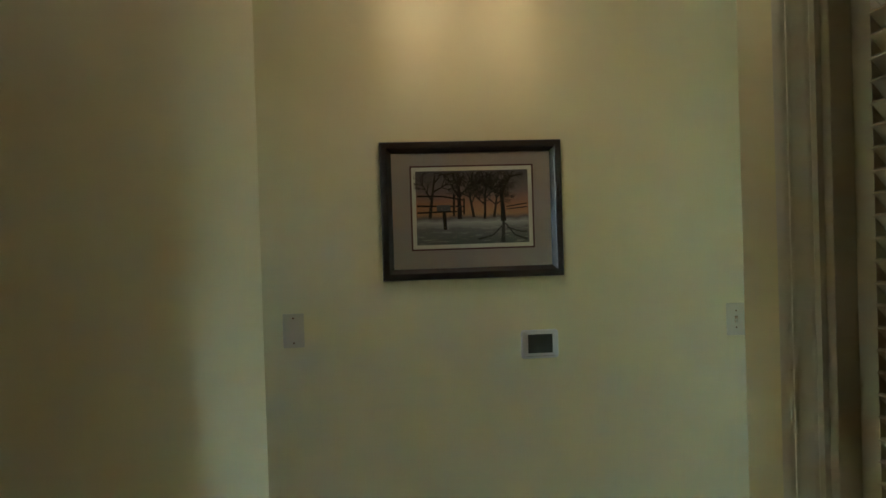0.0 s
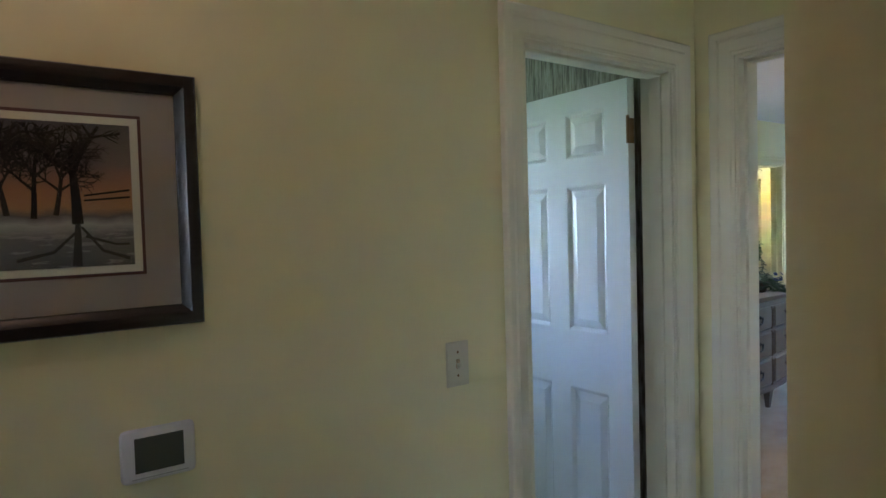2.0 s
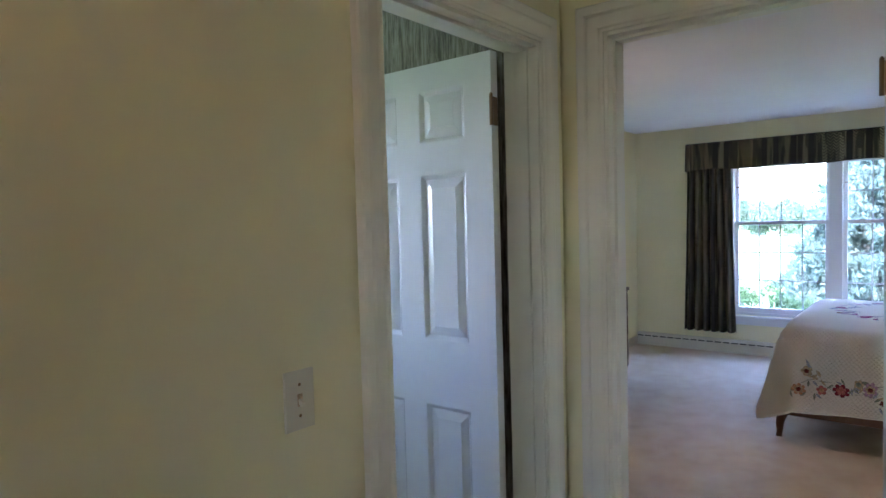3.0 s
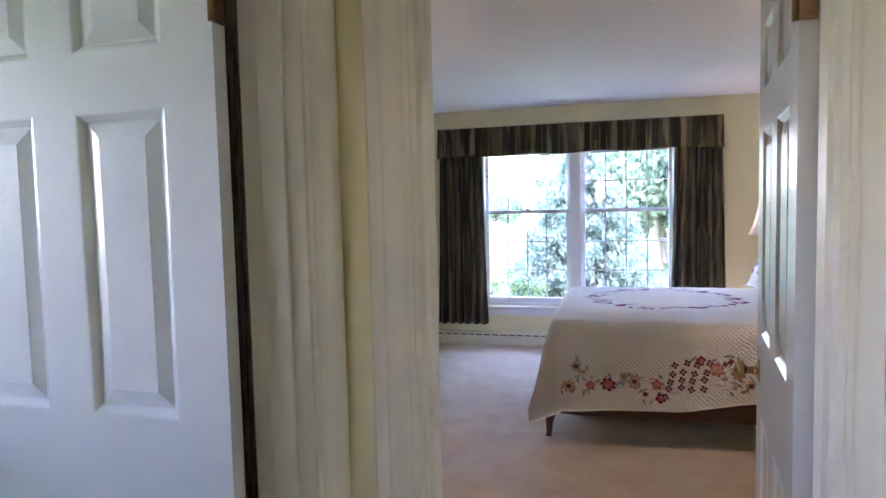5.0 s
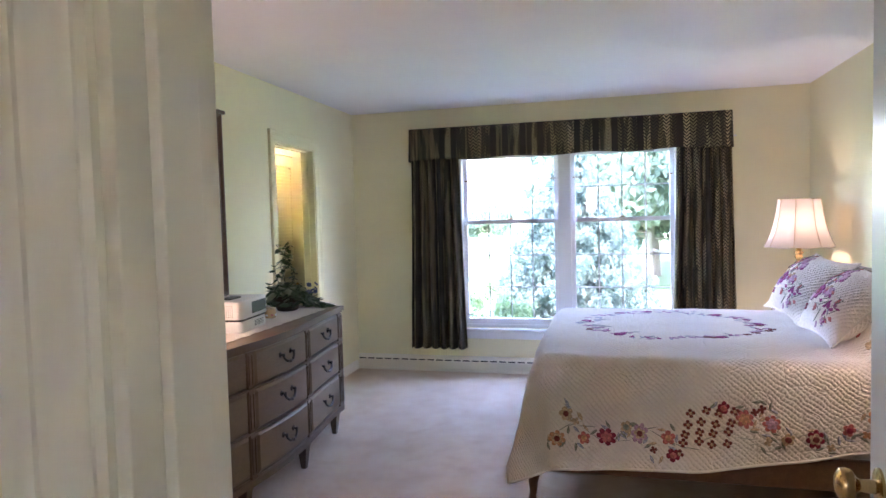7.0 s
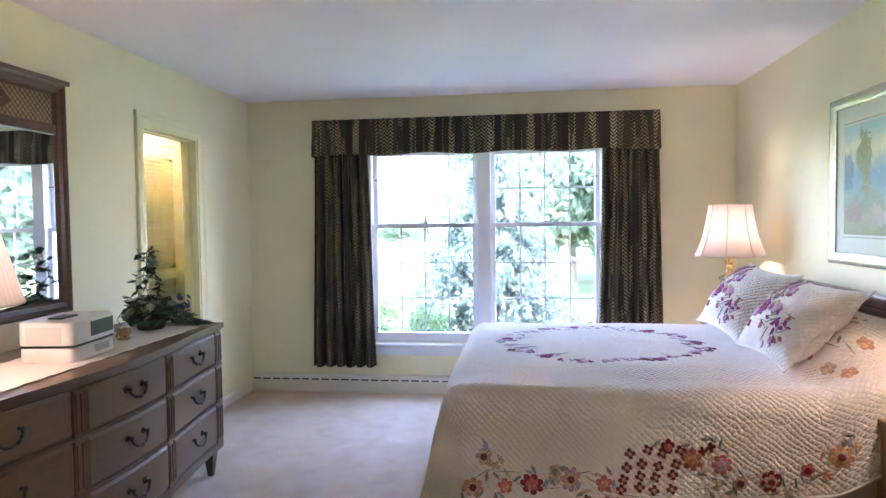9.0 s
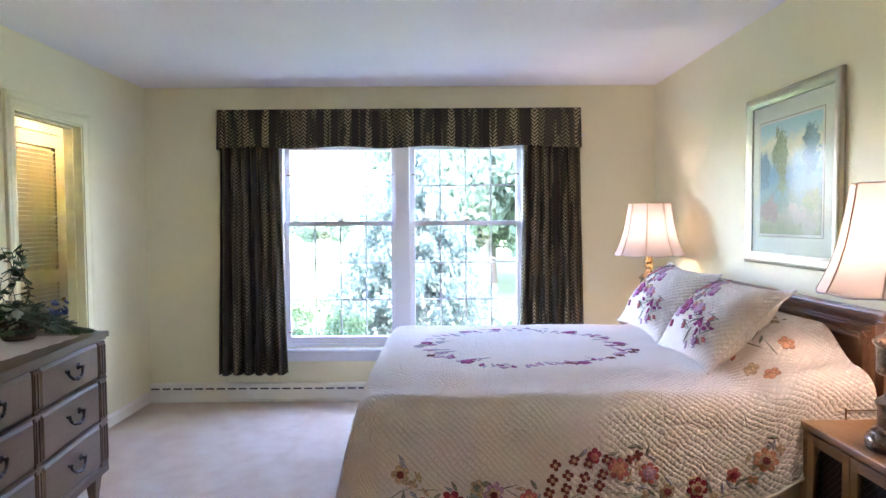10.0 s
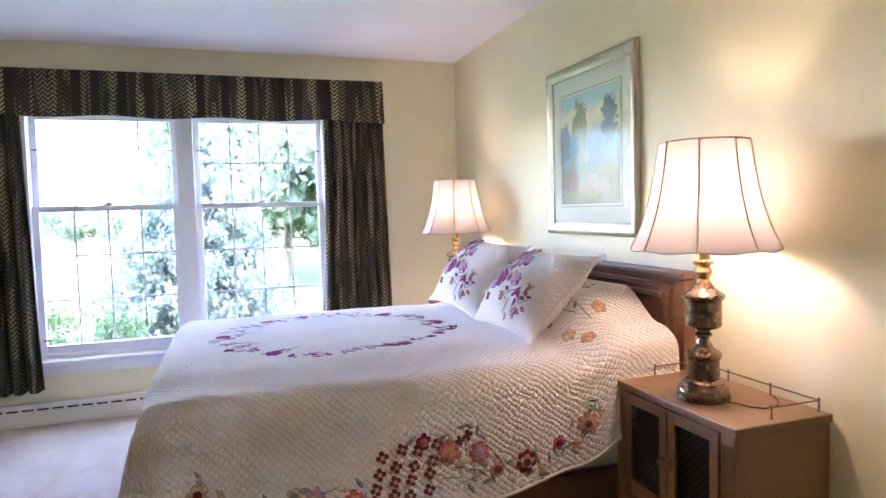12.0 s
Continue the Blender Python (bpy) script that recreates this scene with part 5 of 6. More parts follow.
def plant():
    ob = thing("ivy_plant", "dark green potted ivy in a wicker basket with blue blossoms", "plant", pose(5.97, 4.21, DZ + 0.006))
    rng = random.Random(12)
    prof = [(0.060, 0.0), (0.065, 0.004)]
    for k in range(7):
        prof += [(0.066 + 0.003 * k, 0.008 + 0.012 * k), (0.071 + 0.003 * k, 0.014 + 0.012 * k)]
    prof += [(0.094, 0.094), (0.088, 0.098), (0.080, 0.080)]
    part("basket", lathe(prof, 36), WICKER, ob, "dark woven basket", smooth=True)
    part("soil", lathe([(0.001, 0.080), (0.083, 0.082)], 24, closed=False), DARK, ob)
    me = None
    meshes = {}
    for key, mat in (("dark", IVY), ("pale", IVY_PALE)):
        bm = ivy_leaf()
        me = bpy.data.meshes.new("leaf")
        bmesh.ops.recalc_face_normals(bm, faces=bm.faces)
        bm.to_mesh(me)
        bm.free()
        me.materials.append(mat)
        meshes[key] = me

    def stem(points, leaves, pale=0.15, size=1.0):
        part("stem", tube(points, 0.0018, 5), IVY, ob)
        pts = [Vector(p) for p in points]
        for k in range(leaves):
            u = (k + 1) / leaves * (len(pts) - 1)
            i = min(int(u), len(pts) - 2)
            p = pts[i].lerp(pts[i + 1], u - i)
            leaf = new("leaf", meshes["pale" if rng.random() < pale else "dark"])
            leaf.parent = ob
            s = size * rng.uniform(0.65, 1.15)
            leaf.matrix_basis = Matrix.Translation(p) @ Euler((rng.uniform(-0.7, 0.7), rng.uniform(-0.3, 0.9), rng.uniform(0, 6.28))).to_matrix().to_4x4() @ Matrix.Scale(s, 4)

    for k in range(6):
        a = rng.uniform(0, 6.28)
        h = rng.uniform(0.24, 0.40)
        sway = rng.uniform(0.02, 0.09)
        stem([(0.04 * math.cos(a) + sway * math.sin(u * 2 + a) * u / 3 - 0.02, 0.04 * math.sin(a) + sway * math.cos(u * 1.7 + a) * u / 3, 0.08 + h * u / 5) for u in range(6)], 13, 0.12, 0.8)
    for k in range(34):
        a = rng.uniform(0, 6.28)
        r = rng.uniform(0.09, 0.17)
        stem([(r * math.cos(a) * u / 4, r * math.sin(a) * u / 4, 0.09 + 0.06 * math.sin(math.pi * u / 4 * 1.15)) for u in range(5)], 7, 0.15)
    for k in range(14):
        y = rng.uniform(-0.19, -0.04)
        stem([(0.05 + 0.035 * u, y * u / 4 - 0.02, 0.07 + 0.03 * math.sin(u) - 0.010 * u) for u in range(5)], 7, 0.05)
    for k in range(8):
        stem([(-0.07 - 0.01 * u, rng.uniform(-0.08, 0.05), 0.10 + 0.025 * u) for u in range(4)], 3, 0.8, 1.2)
    blue = cloth("blue_petals", (0.10, 0.13, 0.26))
    for k in range(14):
        c = Vector((0.10 + rng.uniform(-0.05, 0.07), -0.10 + rng.uniform(-0.05, 0.05), 0.11 + rng.uniform(-0.03, 0.05)))
        fl = patch("heart", blue, ob, Matrix.Translation(c) @ Euler((rng.uniform(-1, 1), rng.uniform(-1, 1), 0)).to_matrix().to_4x4())
        fl.name = "blossom"
        fl.scale = (1.1, 1.1, 1.1)


plant()

# ---- mirror over the dresser ----
MIRROR_WOOD = wooden("red_brown_mirror_wood", (0.07, 0.032, 0.018), (0.15, 0.075, 0.042), 0.32)
CANE = painted("cream_cane_backing", (0.50, 0.42, 0.28), 0.8, 200, 0.2, 0.05)


def mirror():
    ob = thing("wall_mirror", "tall brown wood-framed mirror with lattice crest on the wall", "mirror")
    x0, x1, z0, z1, yw = 4.925, 5.785, 0.985, 2.125, ROOM_N
    prof = [(0.0, 0.006), (0.004, 0.012), (0.010, 0.016), (0.016, 0.026), (0.040, 0.030), (0.046, 0.040), (0.056, 0.044), (0.064, 0.040), (0.068, 0.030), (0.068, 0.002)]
    a, b, lo, hi = x0 + 0.068, x1 - 0.068, z0 + 0.068, z1 - 0.068
    bm = sweep_frame(prof, [(a, lo, -1, -1), (a, hi, -1, 1), (b, hi, 1, 1), (b, lo, 1, -1)], lambda s, v, z: (s, yw - v, z), closed=True)
    part("frame", bm, MIRROR_WOOD, ob)
    part("cross_rail", boxes((a - 0.002, yw - 0.032, 1.865, b + 0.002, yw - 0.006, 1.912), bevel=0.004), MIRROR_WOOD, ob)
    part("cornice", boxes((x0 - 0.012, yw - 0.056, z1 - 0.012, x1 + 0.012, yw - 0.002, z1 + 0.010), bevel=0.004), MIRROR_WOOD, ob)
    part("mirror_glass", boxes((a - 0.002, yw - 0.012, lo - 0.002, b + 0.002, yw - 0.004, 1.866)), MIRROR, ob, "clear silvered mirror glass")
    part("crest_backing", boxes((a - 0.002, yw - 0.010, 1.911, b + 0.002, yw - 0.004, hi + 0.002)), CANE, ob, "cream backing behind the lattice")
    bm = bmesh.new()
    w, h, step = b - a, hi - 1.912, 0.030
    for k in range(-8, 32):
        for sl in (1, -1):
            c = k * step if sl > 0 else k * step
            xa, xb = c, c + sl * h
            za, zb = 0.0, h
            for lim in (0.0, w):
                if (xa - lim) * (xb - lim) < 0:
                    cut = (lim - xa) / (xb - xa) * h
                    if (lim == 0.0 and xa < 0) or (lim == w and xa > w):
                        xa, za = lim, cut
                    else:
                        xb, zb = lim, cut
            if 0 <= xa <= w and 0 <= xb <= w and abs(zb - za) > 0.004:
                tube([(a + xa, yw - 0.015 - sl * 0.001, 1.912 + za), (a + xb, yw - 0.015 - sl * 0.001, 1.912 + zb)], 0.0022, 4, bm)
    part("lattice", bm, OLD_BRASS, ob, "brown diamond lattice")
    c, cz = (a + b) / 2, (1.912 + hi) / 2
    for k, (rw, rh, d) in enumerate(((0.115, 0.058, 0.022), (0.080, 0.040, 0.030), (0.034, 0.034, 0.036))):
        bm = bmesh.new()
        n = 40
        mid = bm.verts.new((c, yw - d - 0.004, cz))
        ring = []
        for i in range(n):
            t = 2 * math.pi * i / n
            xx, zz = math.cos(t), math.sin(t)
            if k < 2:
                zz *= 1 - abs(xx) ** 2 * 0.75
            ring.append((bm.verts.new((c + rw * xx * 0.9, yw - d, cz + rh * zz * 0.9)), bm.verts.new((c + rw * xx, yw - 0.012, cz + rh * zz))))
        for i in range(n):
            j = (i + 1) % n
            bm.faces.new((mid, ring[i][0], ring[j][0]))
            bm.faces.new((ring[i][0], ring[i][1], ring[j][1], ring[j][0]))
        part("medallion", bm, MIRROR_WOOD, ob, "carved pointed oval medallion", smooth=True)
    for i in range(8):
        t = 2 * math.pi * i / 8
        bm = leaf_mesh(0.022, 0.014, 0.005)
        bm.transform(Matrix.Translation((c, yw - 0.040, cz)) @ pose(0, 0, 0, 90, 0, 0) @ pose(0.006 * math.cos(t), 0.006 * math.sin(t), 0, 0, 0, math.degrees(t)))
        part("carved_petal", bm, MIRROR_WOOD, ob)


mirror()

# ---- pictures ----


def framed(name, label, place, x0, x1, z0, z1, width, depth, frame_mat, mat_mat, mat_border, print_mat, liner, sight):
    """A framed print; place(s, proud, z) sets it on its wall; sight: (left, right, bottom, top) of the print."""
    ob = thing(name, label, "picture")
    prof = [(0.0, 0.004), (0.003, depth * 0.45), (width * 0.25, depth * 0.6), (width * 0.4, depth * 0.92), (width * 0.7, depth), (width * 0.92, depth * 0.85), (width, depth * 0.6), (width, 0.001)]
    a, b, lo, hi = x0 + width, x1 - width, z0 + width, z1 - width
    part("frame", sweep_frame(prof, [(a, lo, -1, -1), (a, hi, -1, 1), (b, hi, 1, 1), (b, lo, 1, -1)], place, closed=True), frame_mat, ob, smooth=True)

    def flat(p, q, r, s, v):
        bm = bmesh.new()
        low, high = place(p, v - 0.0008, r), place(q, v, s)
        return box(bm, *low, *high)

    part("mat", flat(a - 0.004, b + 0.004, lo - 0.004, hi + 0.004, 0.0040), mat_mat, ob, "plain mat board")
    l, r, d, t = sight
    part("mat_liner", flat(l - mat_border, r + mat_border, d - mat_border, t + mat_border, 0.0052), liner, ob)
    part("print_margin", flat(l - mat_border * 0.7, r + mat_border * 0.7, d - mat_border * 0.7, t + mat_border * 0.7, 0.0062), PAPER, ob)
    part("print", flat(l, r, d, t, 0.0072), print_mat, ob)
    pane = part("glass", flat(a - 0.003, b + 0.003, lo - 0.003, hi + 0.003, 0.0105), PICTURE_GLASS, ob, "clear picture glass")
    pane.visible_shadow = False
    return ob


PAPER = painted("white_print_paper", (0.74, 0.72, 0.66), 0.8, 400, 0.1, 0.03)
MAUVE_MAT = painted("grey_mauve_mat_board", (0.40, 0.34, 0.33), 0.9, 500, 0.2, 0.03)
MAUVE_LINE = painted("plum_mat_liner", (0.12, 0.06, 0.07), 0.9, 500, 0.2, 0.03)


def winter_print():
    n = Nodes("winter_dusk_print", 0.6)
    sep = n.node("ShaderNodeSeparateXYZ")
    v = n.coords("Object")
    n.link(v, sep.inputs[0])
    z = n.math("DIVIDE", n.math("SUBTRACT", sep.outputs[2], 1.462), 0.240)
    wob = n.math("MULTIPLY_ADD", n.noise(v, 22.0, 5), 0.10, -0.05)
    c = n.ramp(n.math("ADD", z, wob), [(0.0, (0.13, 0.13, 0.13)), (0.22, (0.19, 0.19, 0.20)), (0.30, (0.46, 0.45, 0.46)), (0.36, (0.16, 0.14, 0.14)), (0.42, (0.50, 0.27, 0.13)), (0.55, (0.46, 0.22, 0.12)), (0.72, (0.22, 0.16, 0.15)), (1.0, (0.11, 0.10, 0.11))])
    snow = n.math("GREATER_THAN", n.noise(n.coords("Object", (10, 10, 60)), 3.0, 3), 0.60)
    low = n.math("LESS_THAN", z, 0.28)
    n.colour(n.mix(n.math("MULTIPLY", n.math("MULTIPLY", snow, low), 0.5), c, (0.42, 0.41, 0.40)))
    return n.mat


INK = plain("black_brown_ink", (0.010, 0.008, 0.008), 0.6)
pl = (0.436, 0.796, 1.464, 1.702)
pic = framed("winter_picture", "framed winter dusk print with bare trees and fence", lambda s, v, z: (s, HALL_N - 0.004 - v, z), 0.325, 0.905, 1.352, 1.797, 0.036, 0.022, BLACK_FRAME, MAUVE_MAT, 0.018, winter_print(), MAUVE_LINE, pl)


def ink_lines(strokes, y):
    bm = bmesh.new()
    for pts, w0, w1 in strokes:
        n = len(pts)
        rows = []
        for k, (x, z) in enumerate(pts):
            w = w0 + (w1 - w0) * k / max(1, n - 1)
            p, q = pts[max(0, k - 1)], pts[min(n - 1, k + 1)]
            dx, dz = q[0] - p[0], q[1] - p[1]
            m = math.hypot(dx, dz) or 1
            rows.append((bm.verts.new((x - dz / m * w, y, z + dx / m * w)), bm.verts.new((x + dz / m * w, y, z - dx / m * w))))
        for a, b in zip(rows, rows[1:]):
            bm.faces.new((a[0], a[1], b[1], b[0]))
    return bm


def bare_tree(x, z, height, lean, rng):
    strokes = []

    def limb(x, z, ang, length, w, level):
        pts = [(x, z)]
        for k in range(5):
            ang += rng.uniform(-0.05, 0.05) * level
            x, z = x + length / 5 * math.sin(ang), z + length / 5 * math.cos(ang)
            if not (pl[0] + 0.003 < x < pl[1] - 0.003 and z < pl[3] - 0.003):
                break
            pts.append((x, z))
            if level < 4 and k >= 1:
                for s in (-1, 1):
                    if rng.random() < 0.75:
                        limb(x, z, ang + s * rng.uniform(0.45, 0.95), length * rng.uniform(0.4, 0.6), w * 0.55, level + 1)
        if len(pts) > 1:
            strokes.append((pts, w, w * 0.45))

    limb(x, z, lean, height, height * 0.040, 1)
    return strokes


rng = random.Random(31)
yp = HALL_N - 0.004 - 0.0078
part("printed_tree", ink_lines(bare_tree(0.725, 1.535, 0.21, 0.02, rng), yp), INK, pic)
part("printed_tree", ink_lines(bare_tree(0.585, 1.545, 0.18, -0.05, rng), yp), INK, pic)
part("printed_tree", ink_lines(bare_tree(0.665, 1.545, 0.11, 0.1, rng), yp - 0.0001), INK, pic)
part("printed_tree", ink_lines(bare_tree(0.49, 1.55, 0.14, 0.1, rng) + bare_tree(0.63, 1.55, 0.11, -0.1, rng) + bare_tree(0.695, 1.55, 0.10, 0.15, rng), yp - 0.0002), plain("brown_ink", (0.035, 0.024, 0.022), 0.6), pic)
fence = [([(0.450, 1.622), (0.53, 1.620), (0.60, 1.606)], 0.0030, 0.0022), ([(0.450, 1.590), (0.53, 1.588), (0.60, 1.586)], 0.0030, 0.0022), ([(0.450, 1.568), (0.53, 1.570), (0.60, 1.570)], 0.0030, 0.0022), ([(0.568, 1.626), (0.566, 1.555)], 0.0032, 0.0032), ([(0.60, 1.612), (0.599, 1.560)], 0.0025, 0.0025), ([(0.735, 1.582), (0.803, 1.592)], 0.0015, 0.0018), ([(0.735, 1.574), (0.803, 1.580)], 0.0015, 0.0018), ([(0.535, 1.575), (0.538, 1.512)], 0.0055, 0.0055)]
part("printed_fence", ink_lines(fence, yp - 0.0003), INK, pic)
part("printed_mailbox", box(bmesh.new(), 0.512, yp - 0.0008, 1.572, 0.556, yp - 0.0003, 1.592), plain("grey_ink", (0.11, 0.11, 0.115), 0.6), pic)
part("printed_shadow", ink_lines([([(0.725, 1.535), (0.722, 1.466)], 0.004, 0.007), ([(0.73, 1.53), (0.76, 1.49), (0.80, 1.475)], 0.002, 0.003), ([(0.72, 1.52), (0.69, 1.49), (0.64, 1.478)], 0.002, 0.003), ([(0.735, 1.515), (0.78, 1.50), (0.80, 1.50)], 0.002, 0.002)], yp - 0.0003), plain("shadow_ink", (0.05, 0.05, 0.055), 0.6), pic)


for piece in pic.children:
    if piece.name.startswith("printed"):
        piece.location.x = -0.011
pic.scale = (1.08, 1, 1.06)
pic.location = (-0.051, 0, -0.093)


def landscape_print():
    n = Nodes("summer_landscape_print", 0.6)
    v = n.coords("Object")
    sep = n.node("ShaderNodeSeparateXYZ")
    n.link(v, sep.inputs[0])
    z = n.math("DIVIDE", n.math("SUBTRACT", sep.outputs[2], 1.325), 0.54)
    x = n.math("DIVIDE", n.math("SUBTRACT", 6.33, sep.outputs[0]), 0.52)
    wob = n.math("MULTIPLY_ADD", n.noise(v, 17.0, 7, 0.75), 1.0, -0.5)
    lift = n.math("MULTIPLY_ADD", n.noise(n.coords("Object", (1.3, 1, 0.9)), 29.0, 6, 0.75), 1.0, -0.5)
    dab = n.noise(v, 85.0, 4, 0.75)
    c = n.ramp(n.math("ADD", z, n.math("MULTIPLY", wob, 0.45)), [(0.0, (0.22, 0.25, 0.11)), (0.15, (0.34, 0.31, 0.19)), (0.28, (0.16, 0.24, 0.15)), (0.42, (0.20, 0.36, 0.40)), (0.55, (0.16, 0.34, 0.46)), (0.66, (0.42, 0.54, 0.46)), (0.8, (0.74, 0.70, 0.46)), (0.93, (0.40, 0.62, 0.62))])

    def blob(cx, cz, rx, rz):
        dx = n.math("DIVIDE", n.math("SUBTRACT", n.math("ADD", x, n.math("MULTIPLY", wob, 0.42)), cx), rx)
        dz = n.math("DIVIDE", n.math("SUBTRACT", n.math("ADD", z, n.math("MULTIPLY", lift, 0.40)), cz), rz)
        d = n.math("ADD", n.math("MULTIPLY", dx, dx), n.math("MULTIPLY", dz, dz))
        return n.math("MULTIPLY", n.math("LESS_THAN", d, 1.0), n.math("LESS_THAN", dab, 0.62))

    green = n.ramp(dab, [(0.3, (0.05, 0.11, 0.06)), (0.5, (0.16, 0.23, 0.09)), (0.66, (0.42, 0.42, 0.16))])
    blue = n.ramp(dab, [(0.3, (0.03, 0.09, 0.12)), (0.6, (0.12, 0.24, 0.27))])
    brown = n.ramp(dab, [(0.3, (0.12, 0.08, 0.06)), (0.65, (0.36, 0.25, 0.17))])
    path = (0.42, 0.37, 0.27)
    c = n.mix(blob(0.36, 0.72, 0.13, 0.22), c, green)
    c = n.mix(blob(0.40, 0.50, 0.08, 0.16), c, green)
    c = n.mix(blob(0.86, 0.72, 0.13, 0.20), c, blue)
    c = n.mix(blob(0.06, 0.56, 0.10, 0.18), c, blue)
    c = n.mix(blob(0.18, 0.22, 0.16, 0.10), c, brown)
    c = n.mix(blob(0.90, 0.28, 0.14, 0.08), c, green)
    for cx, cz, rx in ((0.84, 0.06, 0.14), (0.70, 0.14, 0.11), (0.58, 0.22, 0.08)):
        c = n.mix(blob(cx, cz, rx, 0.06), c, path)
    n.colour(n.mix(0.04, c, (0.9, 0.9, 0.85)))
    return n.mat


SILVER = metal("silver_green_frame_leaf", (0.50, 0.47, 0.35), 0.38, 0.8)
SILVER.node_tree.nodes["Principled BSDF"].inputs["Metallic"].default_value = 0.5
WHITE_MAT = painted("cream_mat_board", (0.76, 0.77, 0.66), 0.9, 500, 0.2, 0.02)
GOLD_LINE = painted("olive_gold_liner", (0.36, 0.34, 0.20), 0.6, 500, 0.2, 0.03)
framed("landscape_picture", "framed summer landscape print in a silvery frame above the bed", lambda s, v, z: (s, ROOM_S + 0.004 + v, z), 5.658, 6.470, 1.172, 2.022, 0.058, 0.026, SILVER, WHITE_MAT, 0.016, landscape_print(), GOLD_LINE, (5.80, 6.33, 1.325, 1.87))

# ---- hall fittings ----


def switch_plate(x, z, toggle, label):
    ob = thing("switch_plate" if toggle else "blank_wall_plate", label, "wall plate", pose(x, HALL_N, z))
    part("plate", boxes((-0.035, -0.006, -0.0575, 0.035, -0.0005, 0.0575), bevel=0.002), IVORY, ob)
    for dz in (-0.042, 0.042) if not toggle else (-0.030, 0.030):
        bm = lathe([(0.0035, 0.0), (0.0025, 0.0012)], 10)
        bm.transform(pose(0, -0.006, dz, 90, 0, 0))
        part("screw", bm, OLD_BRASS, ob)
    if toggle:
        part("toggle_slot", boxes((-0.006, -0.0068, -0.012, 0.006, -0.0055, 0.012)), TAN, ob)
        bm = boxes((-0.004, -0.018, -0.005, 0.004, -0.004, 0.005), bevel=0.0015)
        bm.transform(pose(0, 0, 0, 25, 0, 0))
        part("toggle", bm, IVORY, ob, "ivory toggle lever")


switch_plate(1.552, 1.160, True, "ivory toggle light switch plate on the hall wall")
switch_plate(-0.007, 1.184, False, "ivory blank wall plate on the hall wall")
ob = thing("thermostat", "white wall thermostat with dark grey screen", "thermostat", pose(0.834, HALL_N, 1.104))
part("case", boxes((-0.066, -0.022, -0.050, 0.066, -0.0005, 0.050), bevel=0.010), PLASTIC, ob, smooth=True)
part("screen", boxes((-0.043, -0.0235, -0.030, 0.043, -0.0215, 0.035), bevel=0.001), plain("grey_lcd_screen", (0.055, 0.065, 0.055), 0.3), ob, "dark grey display screen")
part("hinge_line", boxes((-0.05, -0.0225, -0.041, 0.05, -0.0217, -0.0395)), plain("grey_seam", (0.4, 0.4, 0.42), 0.5), ob)

# ceiling light of the hall
ob = thing("ceiling_light", "small flush ceiling light in the hall with brass bars round its bulb", "ceiling light", pose(0.60, 2.24, CEIL))
part("canopy", lathe([(0.075, -0.022), (0.08, -0.018), (0.08, -0.001)], 32), BRASS, ob, smooth=True)
# unseen brass bars round the bulb, there to cast stripes on the wall
for k in range(8):
    a = 2 * math.pi * k / 8
    p = Vector((0.10 * math.cos(a), 0.10 * math.sin(a), 0))
    part("glass_panel", tube([(0.072 * math.cos(a), 0.072 * math.sin(a), -0.022), (p.x, p.y, -0.06), (p.x * 0.9, p.y * 0.9, -0.14), (p.x * 0.35, p.y * 0.35, -0.18)], [0.004, 0.008, 0.008, 0.004], 6), BRASS, ob)
lamp("hall_bulb", "POINT", (0.60, 2.24, CEIL - 0.10), 0.065, (1.0, 0.66, 0.38), radius=0.03)

# ---- bathroom behind the half-open door ----


def wallpaper():
    n = Nodes("striped_grass_wallpaper", 0.8)
    v = n.coords("Object", (1, 1, 0.09))
    s = n.noise(v, 95.0, 4, 0.7)
    big = n.noise(n.coords("Object", (1, 1, 0.2)), 30.0, 3)
    c = n.ramp(s, [(0.38, (0.13, 0.12, 0.10)), (0.5, (0.34, 0.31, 0.26)), (0.62, (0.50, 0.48, 0.42))])
    n.colour(n.mix(n.math("MULTIPLY", big, 0.5), c, (0.22, 0.20, 0.16)))
    n.bump(s, 0.3, 0.001)
    return n.mat


PAPERED = wallpaper()
structure("wall_bath_east", boxes((BED_W0 - 0.10, HALL_BACK, 0, BED_W0 - 0.002, 5.0, CEIL)), PAPERED, "bathroom wall with grey-brown striped grass wallpaper", "wall")
structure("wall_bath_west", boxes((0.5, HALL_BACK, 0, 0.6, 5.0, CEIL)), PAPERED, "bathroom wall with striped wallpaper", "wall")
structure("wall_bath_north", wall_boxes("y", 5.0, 5.12, 0.5, BED_W0, 0, CEIL, [(1.2, 2.3, 1.25, 2.05)]), PAPERED, "bathroom wall with a window", "wall")
structure("floor_bath", boxes((0.5, HALL_N, -0.06, BED_W0, 5.12, -0.001)), painted("bath_floor_vinyl", (0.5, 0.47, 0.42), 0.4), "pale bathroom floor", "floor")

